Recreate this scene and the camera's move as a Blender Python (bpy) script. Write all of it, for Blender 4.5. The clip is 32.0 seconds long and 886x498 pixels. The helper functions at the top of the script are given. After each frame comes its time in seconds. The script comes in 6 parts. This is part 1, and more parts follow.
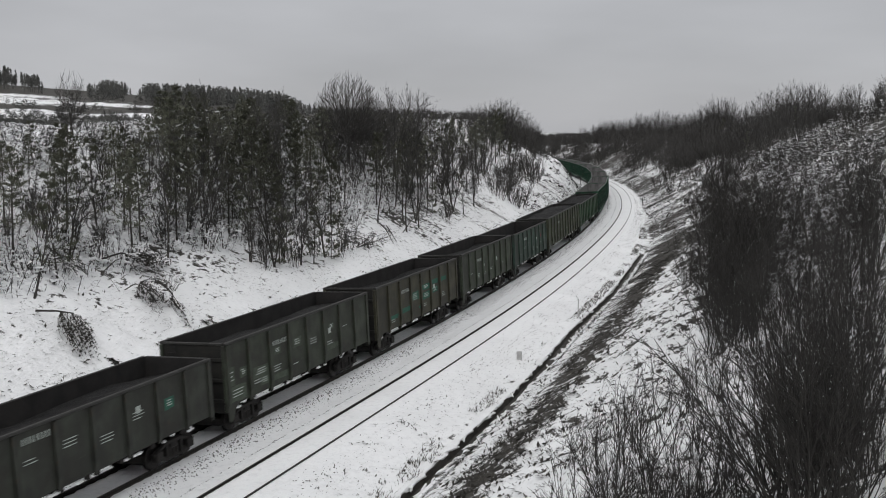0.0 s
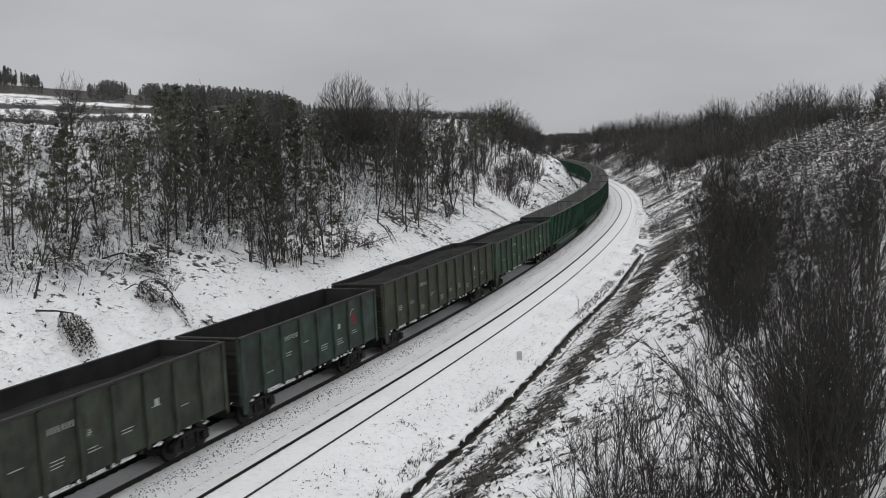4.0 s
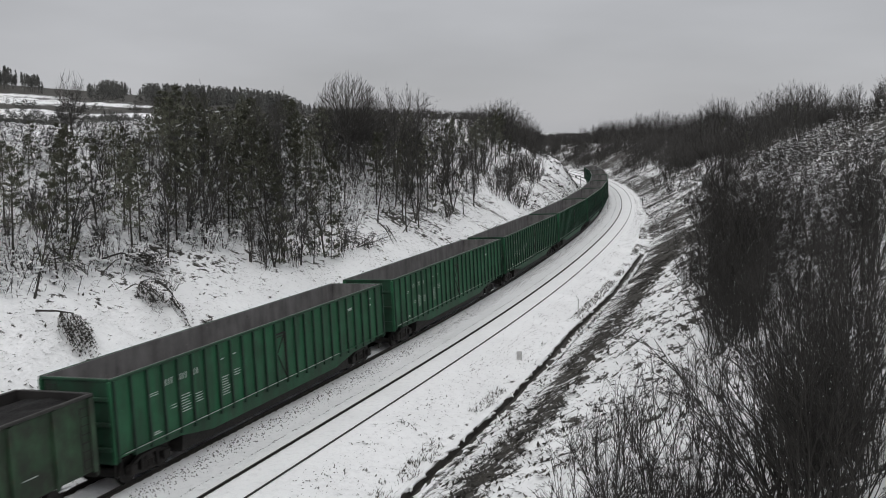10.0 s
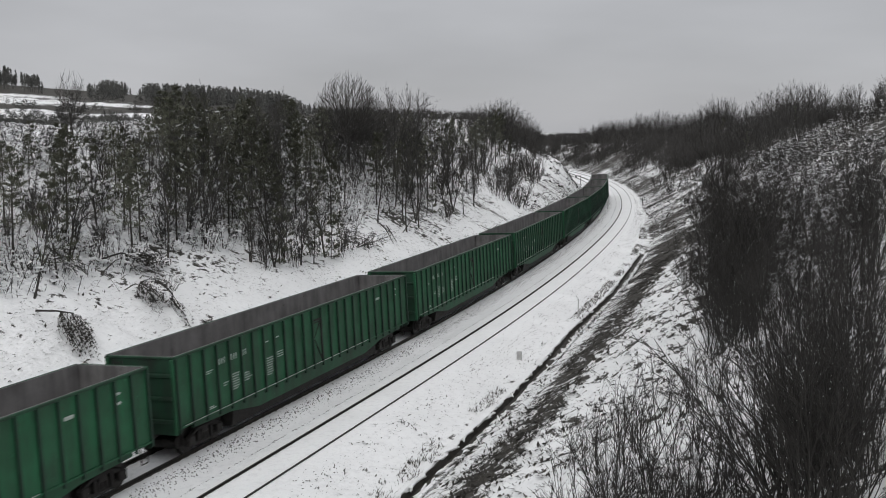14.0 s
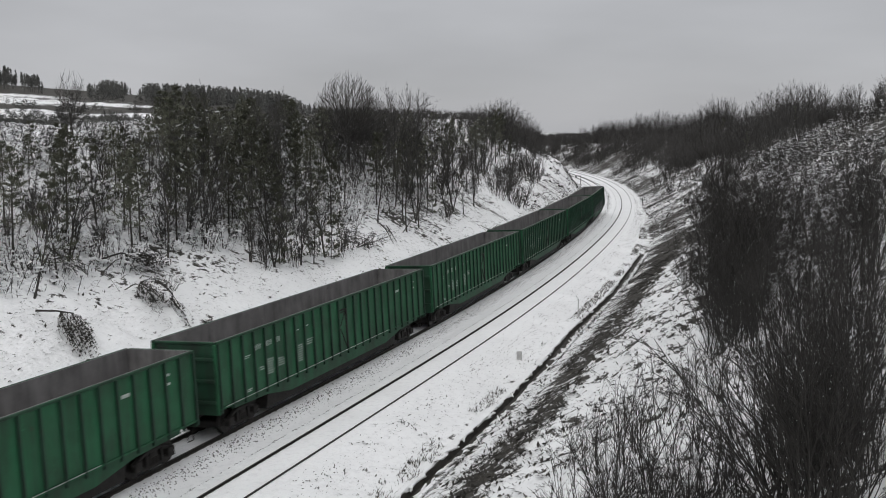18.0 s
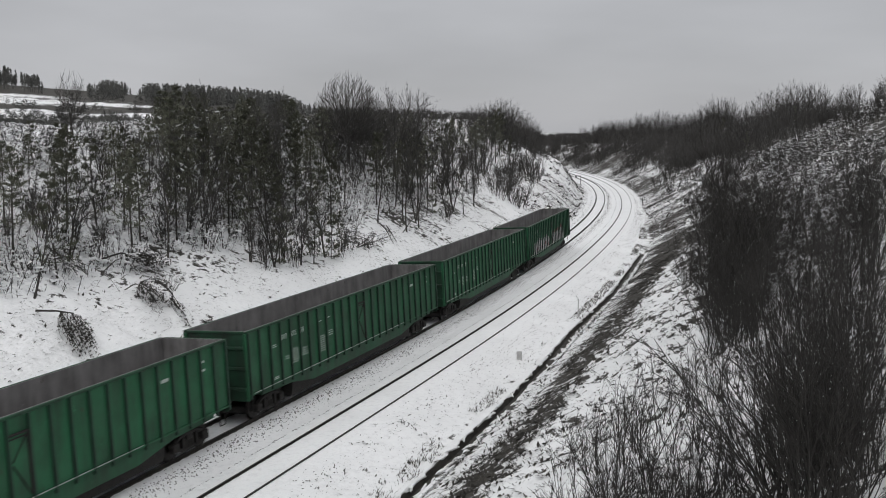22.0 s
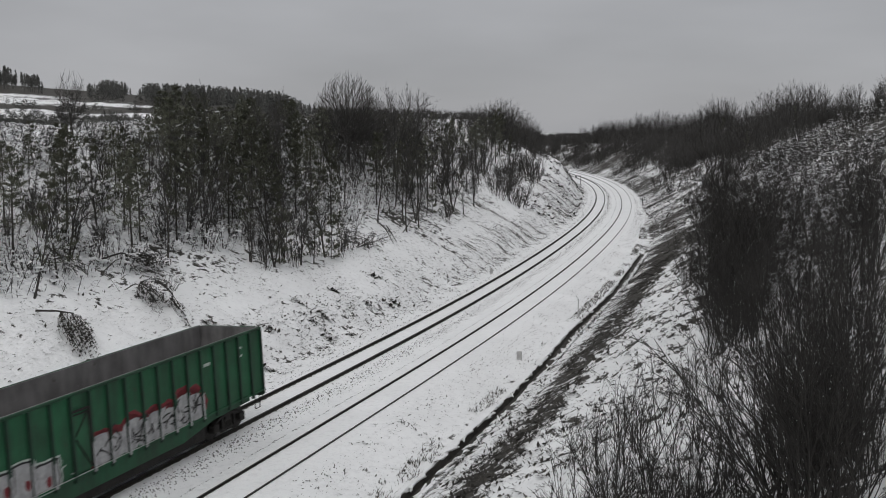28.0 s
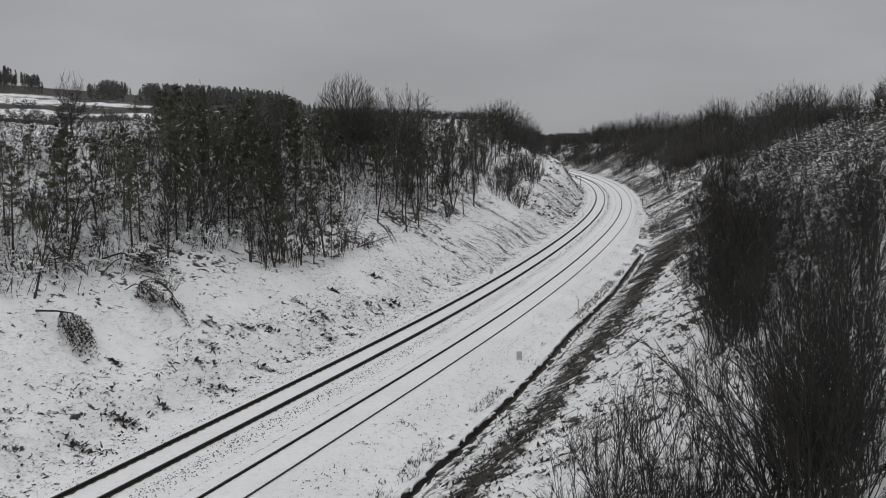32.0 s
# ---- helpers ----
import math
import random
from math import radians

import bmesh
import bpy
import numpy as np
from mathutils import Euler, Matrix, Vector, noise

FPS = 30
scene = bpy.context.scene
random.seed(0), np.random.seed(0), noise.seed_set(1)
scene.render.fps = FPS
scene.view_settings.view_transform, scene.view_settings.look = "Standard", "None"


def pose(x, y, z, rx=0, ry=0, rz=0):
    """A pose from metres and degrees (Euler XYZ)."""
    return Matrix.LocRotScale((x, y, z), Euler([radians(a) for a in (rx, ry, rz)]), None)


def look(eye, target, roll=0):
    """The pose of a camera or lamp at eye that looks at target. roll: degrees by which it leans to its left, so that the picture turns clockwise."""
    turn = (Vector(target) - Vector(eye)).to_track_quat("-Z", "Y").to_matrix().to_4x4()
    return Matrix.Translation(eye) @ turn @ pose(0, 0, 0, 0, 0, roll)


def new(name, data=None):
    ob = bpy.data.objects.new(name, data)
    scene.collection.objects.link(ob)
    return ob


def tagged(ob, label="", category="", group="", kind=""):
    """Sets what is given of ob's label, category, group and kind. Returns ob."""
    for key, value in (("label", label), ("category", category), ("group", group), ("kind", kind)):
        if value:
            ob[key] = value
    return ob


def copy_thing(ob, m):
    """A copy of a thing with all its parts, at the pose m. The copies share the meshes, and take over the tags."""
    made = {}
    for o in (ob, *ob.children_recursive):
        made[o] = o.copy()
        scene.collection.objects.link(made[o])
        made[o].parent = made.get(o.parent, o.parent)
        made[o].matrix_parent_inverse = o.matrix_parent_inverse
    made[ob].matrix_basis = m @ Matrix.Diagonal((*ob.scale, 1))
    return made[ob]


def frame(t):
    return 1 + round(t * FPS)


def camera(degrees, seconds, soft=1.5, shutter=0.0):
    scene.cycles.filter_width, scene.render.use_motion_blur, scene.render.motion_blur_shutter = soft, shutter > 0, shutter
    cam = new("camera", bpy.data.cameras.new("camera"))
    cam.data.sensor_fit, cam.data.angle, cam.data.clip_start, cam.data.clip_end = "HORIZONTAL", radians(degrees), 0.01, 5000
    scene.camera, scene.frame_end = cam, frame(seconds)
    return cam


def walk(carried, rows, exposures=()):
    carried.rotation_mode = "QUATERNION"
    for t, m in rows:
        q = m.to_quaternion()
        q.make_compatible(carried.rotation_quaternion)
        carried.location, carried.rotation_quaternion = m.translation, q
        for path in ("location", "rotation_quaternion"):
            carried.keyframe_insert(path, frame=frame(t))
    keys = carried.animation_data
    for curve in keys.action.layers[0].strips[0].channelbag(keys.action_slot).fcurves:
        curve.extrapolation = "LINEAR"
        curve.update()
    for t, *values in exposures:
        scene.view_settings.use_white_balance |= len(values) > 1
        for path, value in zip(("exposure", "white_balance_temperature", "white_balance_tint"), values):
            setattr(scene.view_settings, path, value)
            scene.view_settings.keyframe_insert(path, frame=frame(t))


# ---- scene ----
cam = camera(49.14, 32.0, soft=0.6, shutter=0.4)
EYE_Z = 12.177
walk(cam, [(0.0, pose(0, 0, EYE_Z, 90 - 6.889, 0, 0)), (32.0, pose(0, 0, EYE_Z, 90 - 6.889, 0, 0))],
     exposures=((0.0, 0.0), (24.0, 0.0), (28.0, -0.29), (29.0, -0.38), (32.0, -0.38)))

# ---- world and light: an overcast winter sky, bright overhead and duller at the rim ----
world = bpy.data.worlds.new("overcast_sky")
scene.world = world
world.use_nodes = True
wn, wl = world.node_tree.nodes, world.node_tree.links
wn.clear()
w_out = wn.new("ShaderNodeOutputWorld")
w_bg = wn.new("ShaderNodeBackground")
w_sky = wn.new("ShaderNodeTexSky")
w_sky.sky_type = "NISHITA"
w_sky.sun_disc = False
w_sky.sun_elevation, w_sky.sun_rotation = radians(24), radians(200)
w_tc = wn.new("ShaderNodeTexCoord")
w_sep = wn.new("ShaderNodeSeparateXYZ")
w_ramp = wn.new("ShaderNodeValToRGB")
w_ramp.color_ramp.elements[0].position, w_ramp.color_ramp.elements[0].color = 0.0, (0.474, 0.478, 0.503, 1)
w_ramp.color_ramp.elements[1].position, w_ramp.color_ramp.elements[1].color = 1.0, (1.22, 1.225, 1.235, 1)
w_e = w_ramp.color_ramp.elements.new(0.16)
w_e.color = (0.531, 0.537, 0.563, 1)
w_map = wn.new("ShaderNodeMapping")
w_map.inputs["Scale"].default_value = (1.6, 1.6, 6.0)
w_noise = wn.new("ShaderNodeTexNoise")
w_noise.inputs["Scale"].default_value = 1.7
w_noise.inputs["Detail"].default_value = 4.0
w_nr = wn.new("ShaderNodeMapRange")
w_nr.inputs["To Min"].default_value, w_nr.inputs["To Max"].default_value = 0.74, 1.26
w_mul = wn.new("ShaderNodeVectorMath")
w_mul.operation = "SCALE"
w_mix = wn.new("ShaderNodeMix")
w_mix.data_type = "RGBA"
w_mix.inputs["Factor"].default_value = 0.004
wl.new(w_tc.outputs["Generated"], w_sep.inputs[0])
wl.new(w_sep.outputs["Z"], w_ramp.inputs["Fac"])
wl.new(w_tc.outputs["Generated"], w_map.inputs["Vector"])
wl.new(w_map.outputs["Vector"], w_noise.inputs["Vector"])
wl.new(w_noise.outputs["Fac"], w_nr.inputs["Value"])
wl.new(w_ramp.outputs["Color"], w_mul.inputs[0])
wl.new(w_nr.outputs["Result"], w_mul.inputs["Scale"])
wl.new(w_mul.outputs["Vector"], w_mix.inputs["A"])
wl.new(w_sky.outputs["Color"], w_mix.inputs["B"])
wl.new(w_mix.outputs["Result"], w_bg.inputs["Color"])
w_bg.inputs["Strength"].default_value = 0.86
wl.new(w_bg.outputs[0], w_out.inputs[0])

sun_data = bpy.data.lights.new("sun", "SUN")
sun_data.energy, sun_data.angle, sun_data.color = 0.5, radians(40), (1.0, 0.98, 0.95)
sun = new("sun", sun_data)
sun.matrix_world = look((0, 0, 60), (10, 22, 30))

# ---- materials ----
MATS = {}


def nodes_of(name):
    m = bpy.data.materials.new(name)
    m.use_nodes = True
    nt = m.node_tree
    return m, nt, nt.nodes["Principled BSDF"]


def mix_rgb(nt, fac, a, b):
    n = nt.nodes.new("ShaderNodeMix")
    n.data_type = "RGBA"
    for key, v in (("Factor", fac), ("A", a), ("B", b)):
        if isinstance(v, (int, float)):
            n.inputs[key].default_value = v
        elif isinstance(v, tuple):
            n.inputs[key].default_value = (*v, 1)
        else:
            nt.links.new(v, n.inputs[key])
    return n.outputs["Result"]


def noise_of(nt, scale, detail=3.0, stretch=(1, 1, 1), lo=0.35, hi=0.65, rough=0.55, turn=(0, 0, 0), world_space=False):
    if world_space:
        src = nt.nodes.new("ShaderNodeNewGeometry").outputs["Position"]
    else:
        src = nt.nodes.new("ShaderNodeTexCoord").outputs["Object"]
    mp = nt.nodes.new("ShaderNodeMapping")
    mp.inputs["Scale"].default_value = stretch
    mp.inputs["Rotation"].default_value = turn
    nz = nt.nodes.new("ShaderNodeTexNoise")
    nz.inputs["Scale"].default_value, nz.inputs["Detail"].default_value = scale, detail
    nz.inputs["Roughness"].default_value = rough
    rg = nt.nodes.new("ShaderNodeMapRange")
    rg.inputs["From Min"].default_value, rg.inputs["From Max"].default_value = lo, hi
    nt.links.new(src, mp.inputs["Vector"])
    nt.links.new(mp.outputs["Vector"], nz.inputs["Vector"])
    nt.links.new(nz.outputs["Fac"], rg.inputs["Value"])
    return rg.outputs["Result"]


def surface(name, a, b, scale=3.0, rough=0.7, metal=0.0, bump=0.2, stretch=(1, 1, 1), fine=12.0, jitter=0.0, spec=0.3):
    """Two colours mixed by noise at two scales, with fine relief."""
    if name in MATS:
        return MATS[name]
    m, nt, p = nodes_of(name)
    n1 = noise_of(nt, scale, 4, stretch)
    n2 = noise_of(nt, scale * fine, 3, stretch, 0.3, 0.7)
    col = mix_rgb(nt, n1, a, b)
    dark = tuple(v * 0.72 for v in a)
    half = nt.nodes.new("ShaderNodeMath")
    half.operation = "MULTIPLY"
    half.inputs[1].default_value = 0.45
    nt.links.new(n2, half.inputs[0])
    col = mix_rgb(nt, half.outputs[0], col, dark)
    if jitter:
        info = nt.nodes.new("ShaderNodeObjectInfo")
        hs = nt.nodes.new("ShaderNodeHueSaturation")
        r = nt.nodes.new("ShaderNodeMapRange")
        r.inputs["To Min"].default_value, r.inputs["To Max"].default_value = 1 - jitter, 1 + jitter
        nt.links.new(info.outputs["Random"], r.inputs["Value"])
        nt.links.new(r.outputs["Result"], hs.inputs["Value"])
        nt.links.new(col, hs.inputs["Color"])
        col = hs.outputs["Color"]
    nt.links.new(col, p.inputs["Base Color"])
    p.inputs["Roughness"].default_value, p.inputs["Metallic"].default_value = rough, metal
    p.inputs["Specular IOR Level"].default_value = spec
    if bump:
        bp = nt.nodes.new("ShaderNodeBump")
        bp.inputs["Strength"].default_value, bp.inputs["Distance"].default_value = bump, 0.02
        nt.links.new(n2, bp.inputs["Height"])
        nt.links.new(bp.outputs[0], p.inputs["Normal"])
    MATS[name] = m
    return m


def snow_ground():
    """Snow with dead grass and earth showing through where the cover attribute is high."""
    m, nt, p = nodes_of("snowy_ground")
    at = nt.nodes.new("ShaderNodeAttribute")
    at.attribute_name = "cover"
    big = noise_of(nt, 0.55, 5, (1, 1, 1), 0.25, 0.75, 0.6)
    fine = noise_of(nt, 2.1, 6, (1.0, 1.0, 1.7), 0.25, 0.75, 0.68)
    add = nt.nodes.new("ShaderNodeMath")
    add.operation = "MULTIPLY_ADD"
    add.inputs[1].default_value = 0.35
    nt.links.new(big, add.inputs[0])
    sc = nt.nodes.new("ShaderNodeMath")
    sc.operation = "MULTIPLY"
    sc.inputs[1].default_value = 0.65
    nt.links.new(fine, sc.inputs[0])
    nt.links.new(sc.outputs[0], add.inputs[2])
    inv = nt.nodes.new("ShaderNodeMath")
    inv.operation = "SUBTRACT"
    inv.inputs[0].default_value = 1.0
    nt.links.new(at.outputs["Fac"], inv.inputs[1])
    df = nt.nodes.new("ShaderNodeMath")
    df.operation = "SUBTRACT"
    nt.links.new(add.outputs[0], df.inputs[0])
    nt.links.new(inv.outputs[0], df.inputs[1])
    mask = nt.nodes.new("ShaderNodeMapRange")
    mask.inputs["From Min"].default_value, mask.inputs["From Max"].default_value = -0.01, 0.065
    nt.links.new(df.outputs[0], mask.inputs["Value"])
    n3 = noise_of(nt, 9.0, 4, (1, 1, 1), 0.3, 0.7)
    grass = mix_rgb(nt, n3, (0.030, 0.028, 0.025), (0.074, 0.069, 0.061))
    snow = mix_rgb(nt, noise_of(nt, 0.3, 4, (1, 1, 1), 0.3, 0.7), (0.87, 0.876, 0.886), (0.80, 0.806, 0.816))
    # shade of small dents, mixed into the snow colour as grey
    dent_shade = nt.nodes.new("ShaderNodeMath")
    dent_shade.operation = "MULTIPLY"
    dent_shade.inputs[1].default_value = 0.55
    nt.links.new(noise_of(nt, 3.2, 6, (1.0, 1.0, 1.0), 0.50, 0.72, 0.7), dent_shade.inputs[0])
    snow = mix_rgb(nt, dent_shade.outputs[0], snow, (0.62, 0.625, 0.64))
    col = mix_rgb(nt, mask.outputs["Result"], snow, grass)
    nt.links.new(col, p.inputs["Base Color"])
    p.inputs["Roughness"].default_value = 0.75
    p.inputs["Specular IOR Level"].default_value = 0.2
    bp = nt.nodes.new("ShaderNodeBump")
    bp.inputs["Strength"].default_value, bp.inputs["Distance"].default_value = 0.5, 0.12
    nt.links.new(fine, bp.inputs["Height"])
    nt.links.new(bp.outputs[0], p.inputs["Normal"])
    return m


M_GROUND = snow_ground()
M_SNOW = surface("fresh_snow", (0.88, 0.885, 0.893), (0.80, 0.805, 0.815), 2.0, 0.7, bump=0.3)
M_RAIL = surface("rail_steel", (0.022, 0.020, 0.019), (0.040, 0.034, 0.030), 2.0, 0.6, 0.3)
M_RAILTOP = surface("worn_rail_head", (0.09, 0.088, 0.086), (0.055, 0.053, 0.052), 4.0, 0.4, 0.8)
M_BARK = surface("dark_bark", (0.042, 0.039, 0.036), (0.080, 0.074, 0.067), 3.0, 0.9, stretch=(1, 1, 0.3), jitter=0.25)
M_TWIG = surface("twig_bark", (0.049, 0.047, 0.045), (0.085, 0.081, 0.077), 2.0, 0.9, bump=0, jitter=0.25)
# darker than the twig bark, for the bushes close by
M_ALDER = surface("black_bark", (0.022, 0.0205, 0.019), (0.047, 0.044, 0.040), 3.0, 0.8, bump=0, jitter=0.2)
M_NEEDLE = surface("pine_needles", (0.084, 0.089, 0.064), (0.124, 0.125, 0.092), 1.2, 0.85, bump=0, jitter=0.25)
M_GRASS = surface("dead_grass", (0.046, 0.041, 0.034), (0.092, 0.083, 0.069), 1.5, 0.9, bump=0)
# grey for ballast and for the shade in dimpled snow
M_STONE_DENT = surface("stone_and_dent_grey", (0.12, 0.118, 0.116), (0.27, 0.268, 0.264), 6.0, 0.9)
M_EARTH = surface("wet_ditch_concrete", (0.045, 0.042, 0.038), (0.085, 0.078, 0.07), 2.5, 0.7)
# far woods lightened for the haze, which is put into their colour
M_FOREST = surface("far_forest", (0.11, 0.113, 0.108), (0.16, 0.158, 0.15), 0.08, 0.95, bump=0)
M_POST = surface("weathered_white_post", (0.55, 0.55, 0.54), (0.40, 0.40, 0.39), 5.0, 0.8)
M_CONCRETE = surface("grey_concrete", (0.42, 0.415, 0.41), (0.56, 0.555, 0.55), 5.0, 0.85)
M_SIGNAL = surface("black_signal_paint", (0.03, 0.03, 0.032), (0.05, 0.05, 0.05), 5.0, 0.6)

# ---- the line of the track: s metres along it, d metres to its right ----
S_MIN, S_MAX, S_ZERO = -420, 1600, 420
SS = np.arange(S_MIN, S_MAX + 1.0, 1.0)
KAPPA = np.interp(SS, [-16, -15, 0, 20, 50, 75, 100, 125, 150, 175, 200, 230, 270, 330, 420, 520],
                  [0, .0029, .00174, .0002, -.0018, -.0013, -.0011, -.0016, -.0016, -.0015, -.0017, -.0019, -.0015, -.0011, -.0011, 0])
HEAD = np.concatenate([[0], np.cumsum((KAPPA[1:] + KAPPA[:-1]) / 2)])
HEAD += 0.3413 - HEAD[S_ZERO]
LX = np.concatenate([[0], np.cumsum(np.sin((HEAD[1:] + HEAD[:-1]) / 2))])
LY = np.concatenate([[0], np.cumsum(np.cos((HEAD[1:] + HEAD[:-1]) / 2))])
LX += -18.2614 - LX[S_ZERO]
LY += 15.0 - LY[S_ZERO]
GAUGE, SPACING, CANT = 1.594, 4.575, 0.052


def on_line(s, d=0.0):
    x, y, h = np.interp(s, SS, LX), np.interp(s, SS, LY), np.interp(s, SS, HEAD)
    return x + d * np.cos(h), y - d * np.sin(h), h


def line_coords(x, y):
    """s and d of many points."""
    x, y = np.asarray(x, float), np.asarray(y, float)
    s, d = np.empty_like(x), np.empty_like(x)
    cx, cy, ch, cs = LX[::4], LY[::4], HEAD[::4], SS[::4]
    for i in range(0, len(x), 20000):
        a, b = x[i:i + 20000], y[i:i + 20000]
        k = ((a[:, None] - cx) ** 2 + (b[:, None] - cy) ** 2).argmin(1)
        s0 = cs[k] + (a - cx[k]) * np.sin(ch[k]) + (b - cy[k]) * np.cos(ch[k])
        px, py, ph = np.interp(s0, SS, LX), np.interp(s0, SS, LY), np.interp(s0, SS, HEAD)
        s[i:i + 20000] = s0
        d[i:i + 20000] = (a - px) * np.cos(ph) - (b - py) * np.sin(ph)
    return s, d


def verge(s):
    """How far the ditch and the foot of the right bank stand nearer to the line than at its widest."""
    return np.interp(s, [0, 26, 38, 52, 80, 104, 123, 150, 230, 320], [-.45, -.66, -1.0, -1.38, -1.3, -1.5, -2.7, -3.4, -3.1, -2.6])


def from_foot(s, d):
    """Offsets right of the tracks, counted as if the verge were equally wide everywhere."""
    k = verge(s)
    return np.where(d < 6.2, d, np.where(d < 10.62 + k, 6.2 + (d - 6.2) * 4.42 / (4.42 + k), d - k))


def to_foot(s, d):
    """The way back from from_foot."""
    k = verge(s)
    return np.where(np.asarray(d) < 6.2, d, np.where(np.asarray(d) < 10.62, 6.2 + (d - 6.2) * (4.42 + k) / 4.42, d + k))


_rng = np.random.RandomState(7)
_GRID = _rng.rand(256, 256)


def wave(x, y):
    """Smooth value noise, 0 to 1."""
    xi, yi = np.floor(x).astype(int), np.floor(y).astype(int)
    fx, fy = x - xi, y - yi
    fx, fy = fx * fx * (3 - 2 * fx), fy * fy * (3 - 2 * fy)
    g = lambda a, b: _GRID[a & 255, b & 255]
    top = g(xi, yi) * (1 - fx) + g(xi + 1, yi) * fx
    low = g(xi, yi + 1) * (1 - fx) + g(xi + 1, yi + 1) * fx
    return top * (1 - fy) + low * fy


def fbm(x, y, n=4):
    v, a, t = 0, 0.5, 0
    for i in range(n):
        v, t = v + a * wave(x * 2 ** i + 17 * i, y * 2 ** i + 31 * i), t + a
        a *= 0.5
    return v / t


def step(a, b, v):
    u = np.clip((v - a) / (b - a), 0, 1)
    return u * u * (3 - 2 * u)


def ground_z(x, y, want_cover=False):
    x, y = np.asarray(x, float), np.asarray(y, float)
    s, d = line_coords(x, y)
    d = from_foot(s, d)
    r, az = np.hypot(x, y), np.degrees(np.arctan2(x, np.maximum(y, 1e-3)))
    n1, n2 = fbm(x * 0.09, y * 0.09), fbm(x * 0.45 + 50, y * 0.45)
    # track corridor: two canted beds and a flat verge
    e = SPACING
    z = np.interp(d, [-3.2, -2.3, -1.5, -0.8, 0.8, 1.5, 2.3, e - 1.5, e - 0.8, e + 0.8, e + 1.6, e + 3.4, 10.02, 10.10, 11.10, 11.2],
                  [-0.40, -0.36, -0.20, -0.14, -0.055, -0.12, -0.30, -0.18, -0.075, 0.036, -0.04, -0.34, -0.45, -1.35, -1.35, -0.30])
    z = np.where((d > 9.9) & (d < 11.2), z + (np.interp(d, [9.9, 11.2], [-.45, -.30]) - z) * step(90, 97, s), z)
    z = z + (n2 - 0.5) * 0.10 * (step(1.5, 2.3, np.abs(d - e / 2)) * step(5.7, 7.2, d) + step(-1.6, -3, d))
    # left bank
    crest_l = 10.6 + 1.5 * (n1 - 0.5)
    up_l = np.maximum(-3.0 - d, 0)
    bank = np.minimum(up_l * (0.50 + 0.10 * (n1 - 0.5)), crest_l + 0.03 * up_l) * step(0, 2.5, up_l)
    bank = bank + (fbm(x * .22, y * .22) - 0.5) * 0.9 * step(2, 9, up_l) + (n2 - .5) * .35 * step(.5, 3, up_l)
    steep = step(125, 190, s) * (1 - step(290, 380, s)) * (1 - step(-32, -80, d))
    bank = bank + 3.3 * steep * step(0.0, 5.5, up_l) + (fbm(s * .16 + 5, d * .05) - .5) * 1.6 * steep * step(1, 6, up_l)
    z = z + np.where(d < -3, bank, 0)
    # right bank
    top_r = np.interp(s, [-50, 105, 150, 200, 260, 430, 900], [15.8, 15.5, 13.6, 11.6, 9.6, 6.5, 4.5])
    up_r = np.maximum(d - 11.2, 0)
    bank = up_r * (0.53 + 0.06 * (n1 - 0.5))
    bank = np.minimum(bank, top_r + 0.01 * up_r + 1.2 * (n1 - .5))
    ridges = fbm(s * 0.35, d * 0.10 + 9) - 0.5
    bank = bank + (ridges * 2.0 + (n2 - .5) * .8) * step(0.3, 5, up_r)
    z = z + np.where(d > 11.2, bank, 0)
    # far left hill and the plain towards the horizon
    shape = np.interp(az, [-60, -26, -14, -8, -3, 4], [1.1, 1.0, 0.78, 0.5, 0.2, 0.0])
    out = step(-14, -60, d) * step(150, 640, r)
    terrace = 0.015 * np.sin(r / 38.0 + 0.8 * n1) * step(180, 320, r)
    hill = 21 * (step(180, 620, r) + terrace) * shape
    z = z + np.where((d < -10) & (y > 0), hill * step(-10, -50, d), 0)
    z = z * (1 - 0.6 * step(1100, 4000, r))
    if not want_cover:
        return z
    c = np.interp(d, [-60, -26, -14, -8, -5.5, -3.4, -2.6, -1.6, 1.3, 1.6, 2.5, 3.2, 6.1, 7.2, 9.2, 10.0, 10.4, 11.2, 12, 15, 22, 40, 60],
                  [.38, .47, .47, .26, .34, .36, .20, .05, .05, .24, .24, .05, .05, .14, .20, .34, .48, .48, .46, .50, .52, .58, .4])
    c = c + 0.16 * (n1 - .5) * step(1.5, 3.5, np.abs(d - e / 2))
    c = c + np.where(d > 11, 0.62 * ridges + .10 * step(110, 200, r), 0) * step(40, 90, r)
    c = c + np.where((d < -11.5) & (d > -40), -.02 * (1 - step(60, 85, s)) - .09 * step(60, 85, s), 0) * step(-11.5, -14, d)
    c = c - np.where(d > 11.2, .12, 0) * (1 - step(38, 60, r)) + np.where((d > 10.9) & (d < 18), .07, 0) * step(62, 75, s) * (1 - step(115, 135, s))
    c = c - np.where((d < -13) & (d > -29), .03, 0) * (1 - step(55, 75, s))
    c = c - np.where((d > 15.5) & (d < 26), .12, 0) * step(135, 165, s) * (1 - step(235, 270, s))
    turf = np.exp(-((d - 13.4 - 1.2 * (fbm(s * .12, s * 0 + 3) - .5)) / .95) ** 2)
    c = c + .24 * turf * step(0, 15, s) * (1 - step(90, 120, s))
    streak = fbm(s * 0.55 + 40, d * 0.11) - 0.5
    c = c + np.where((d < -3) & (d > -14), .5 * streak + .07, 0) * step(45, 90, r)
    wander = 7 * (fbm(x * .02, y * .004) - .5)
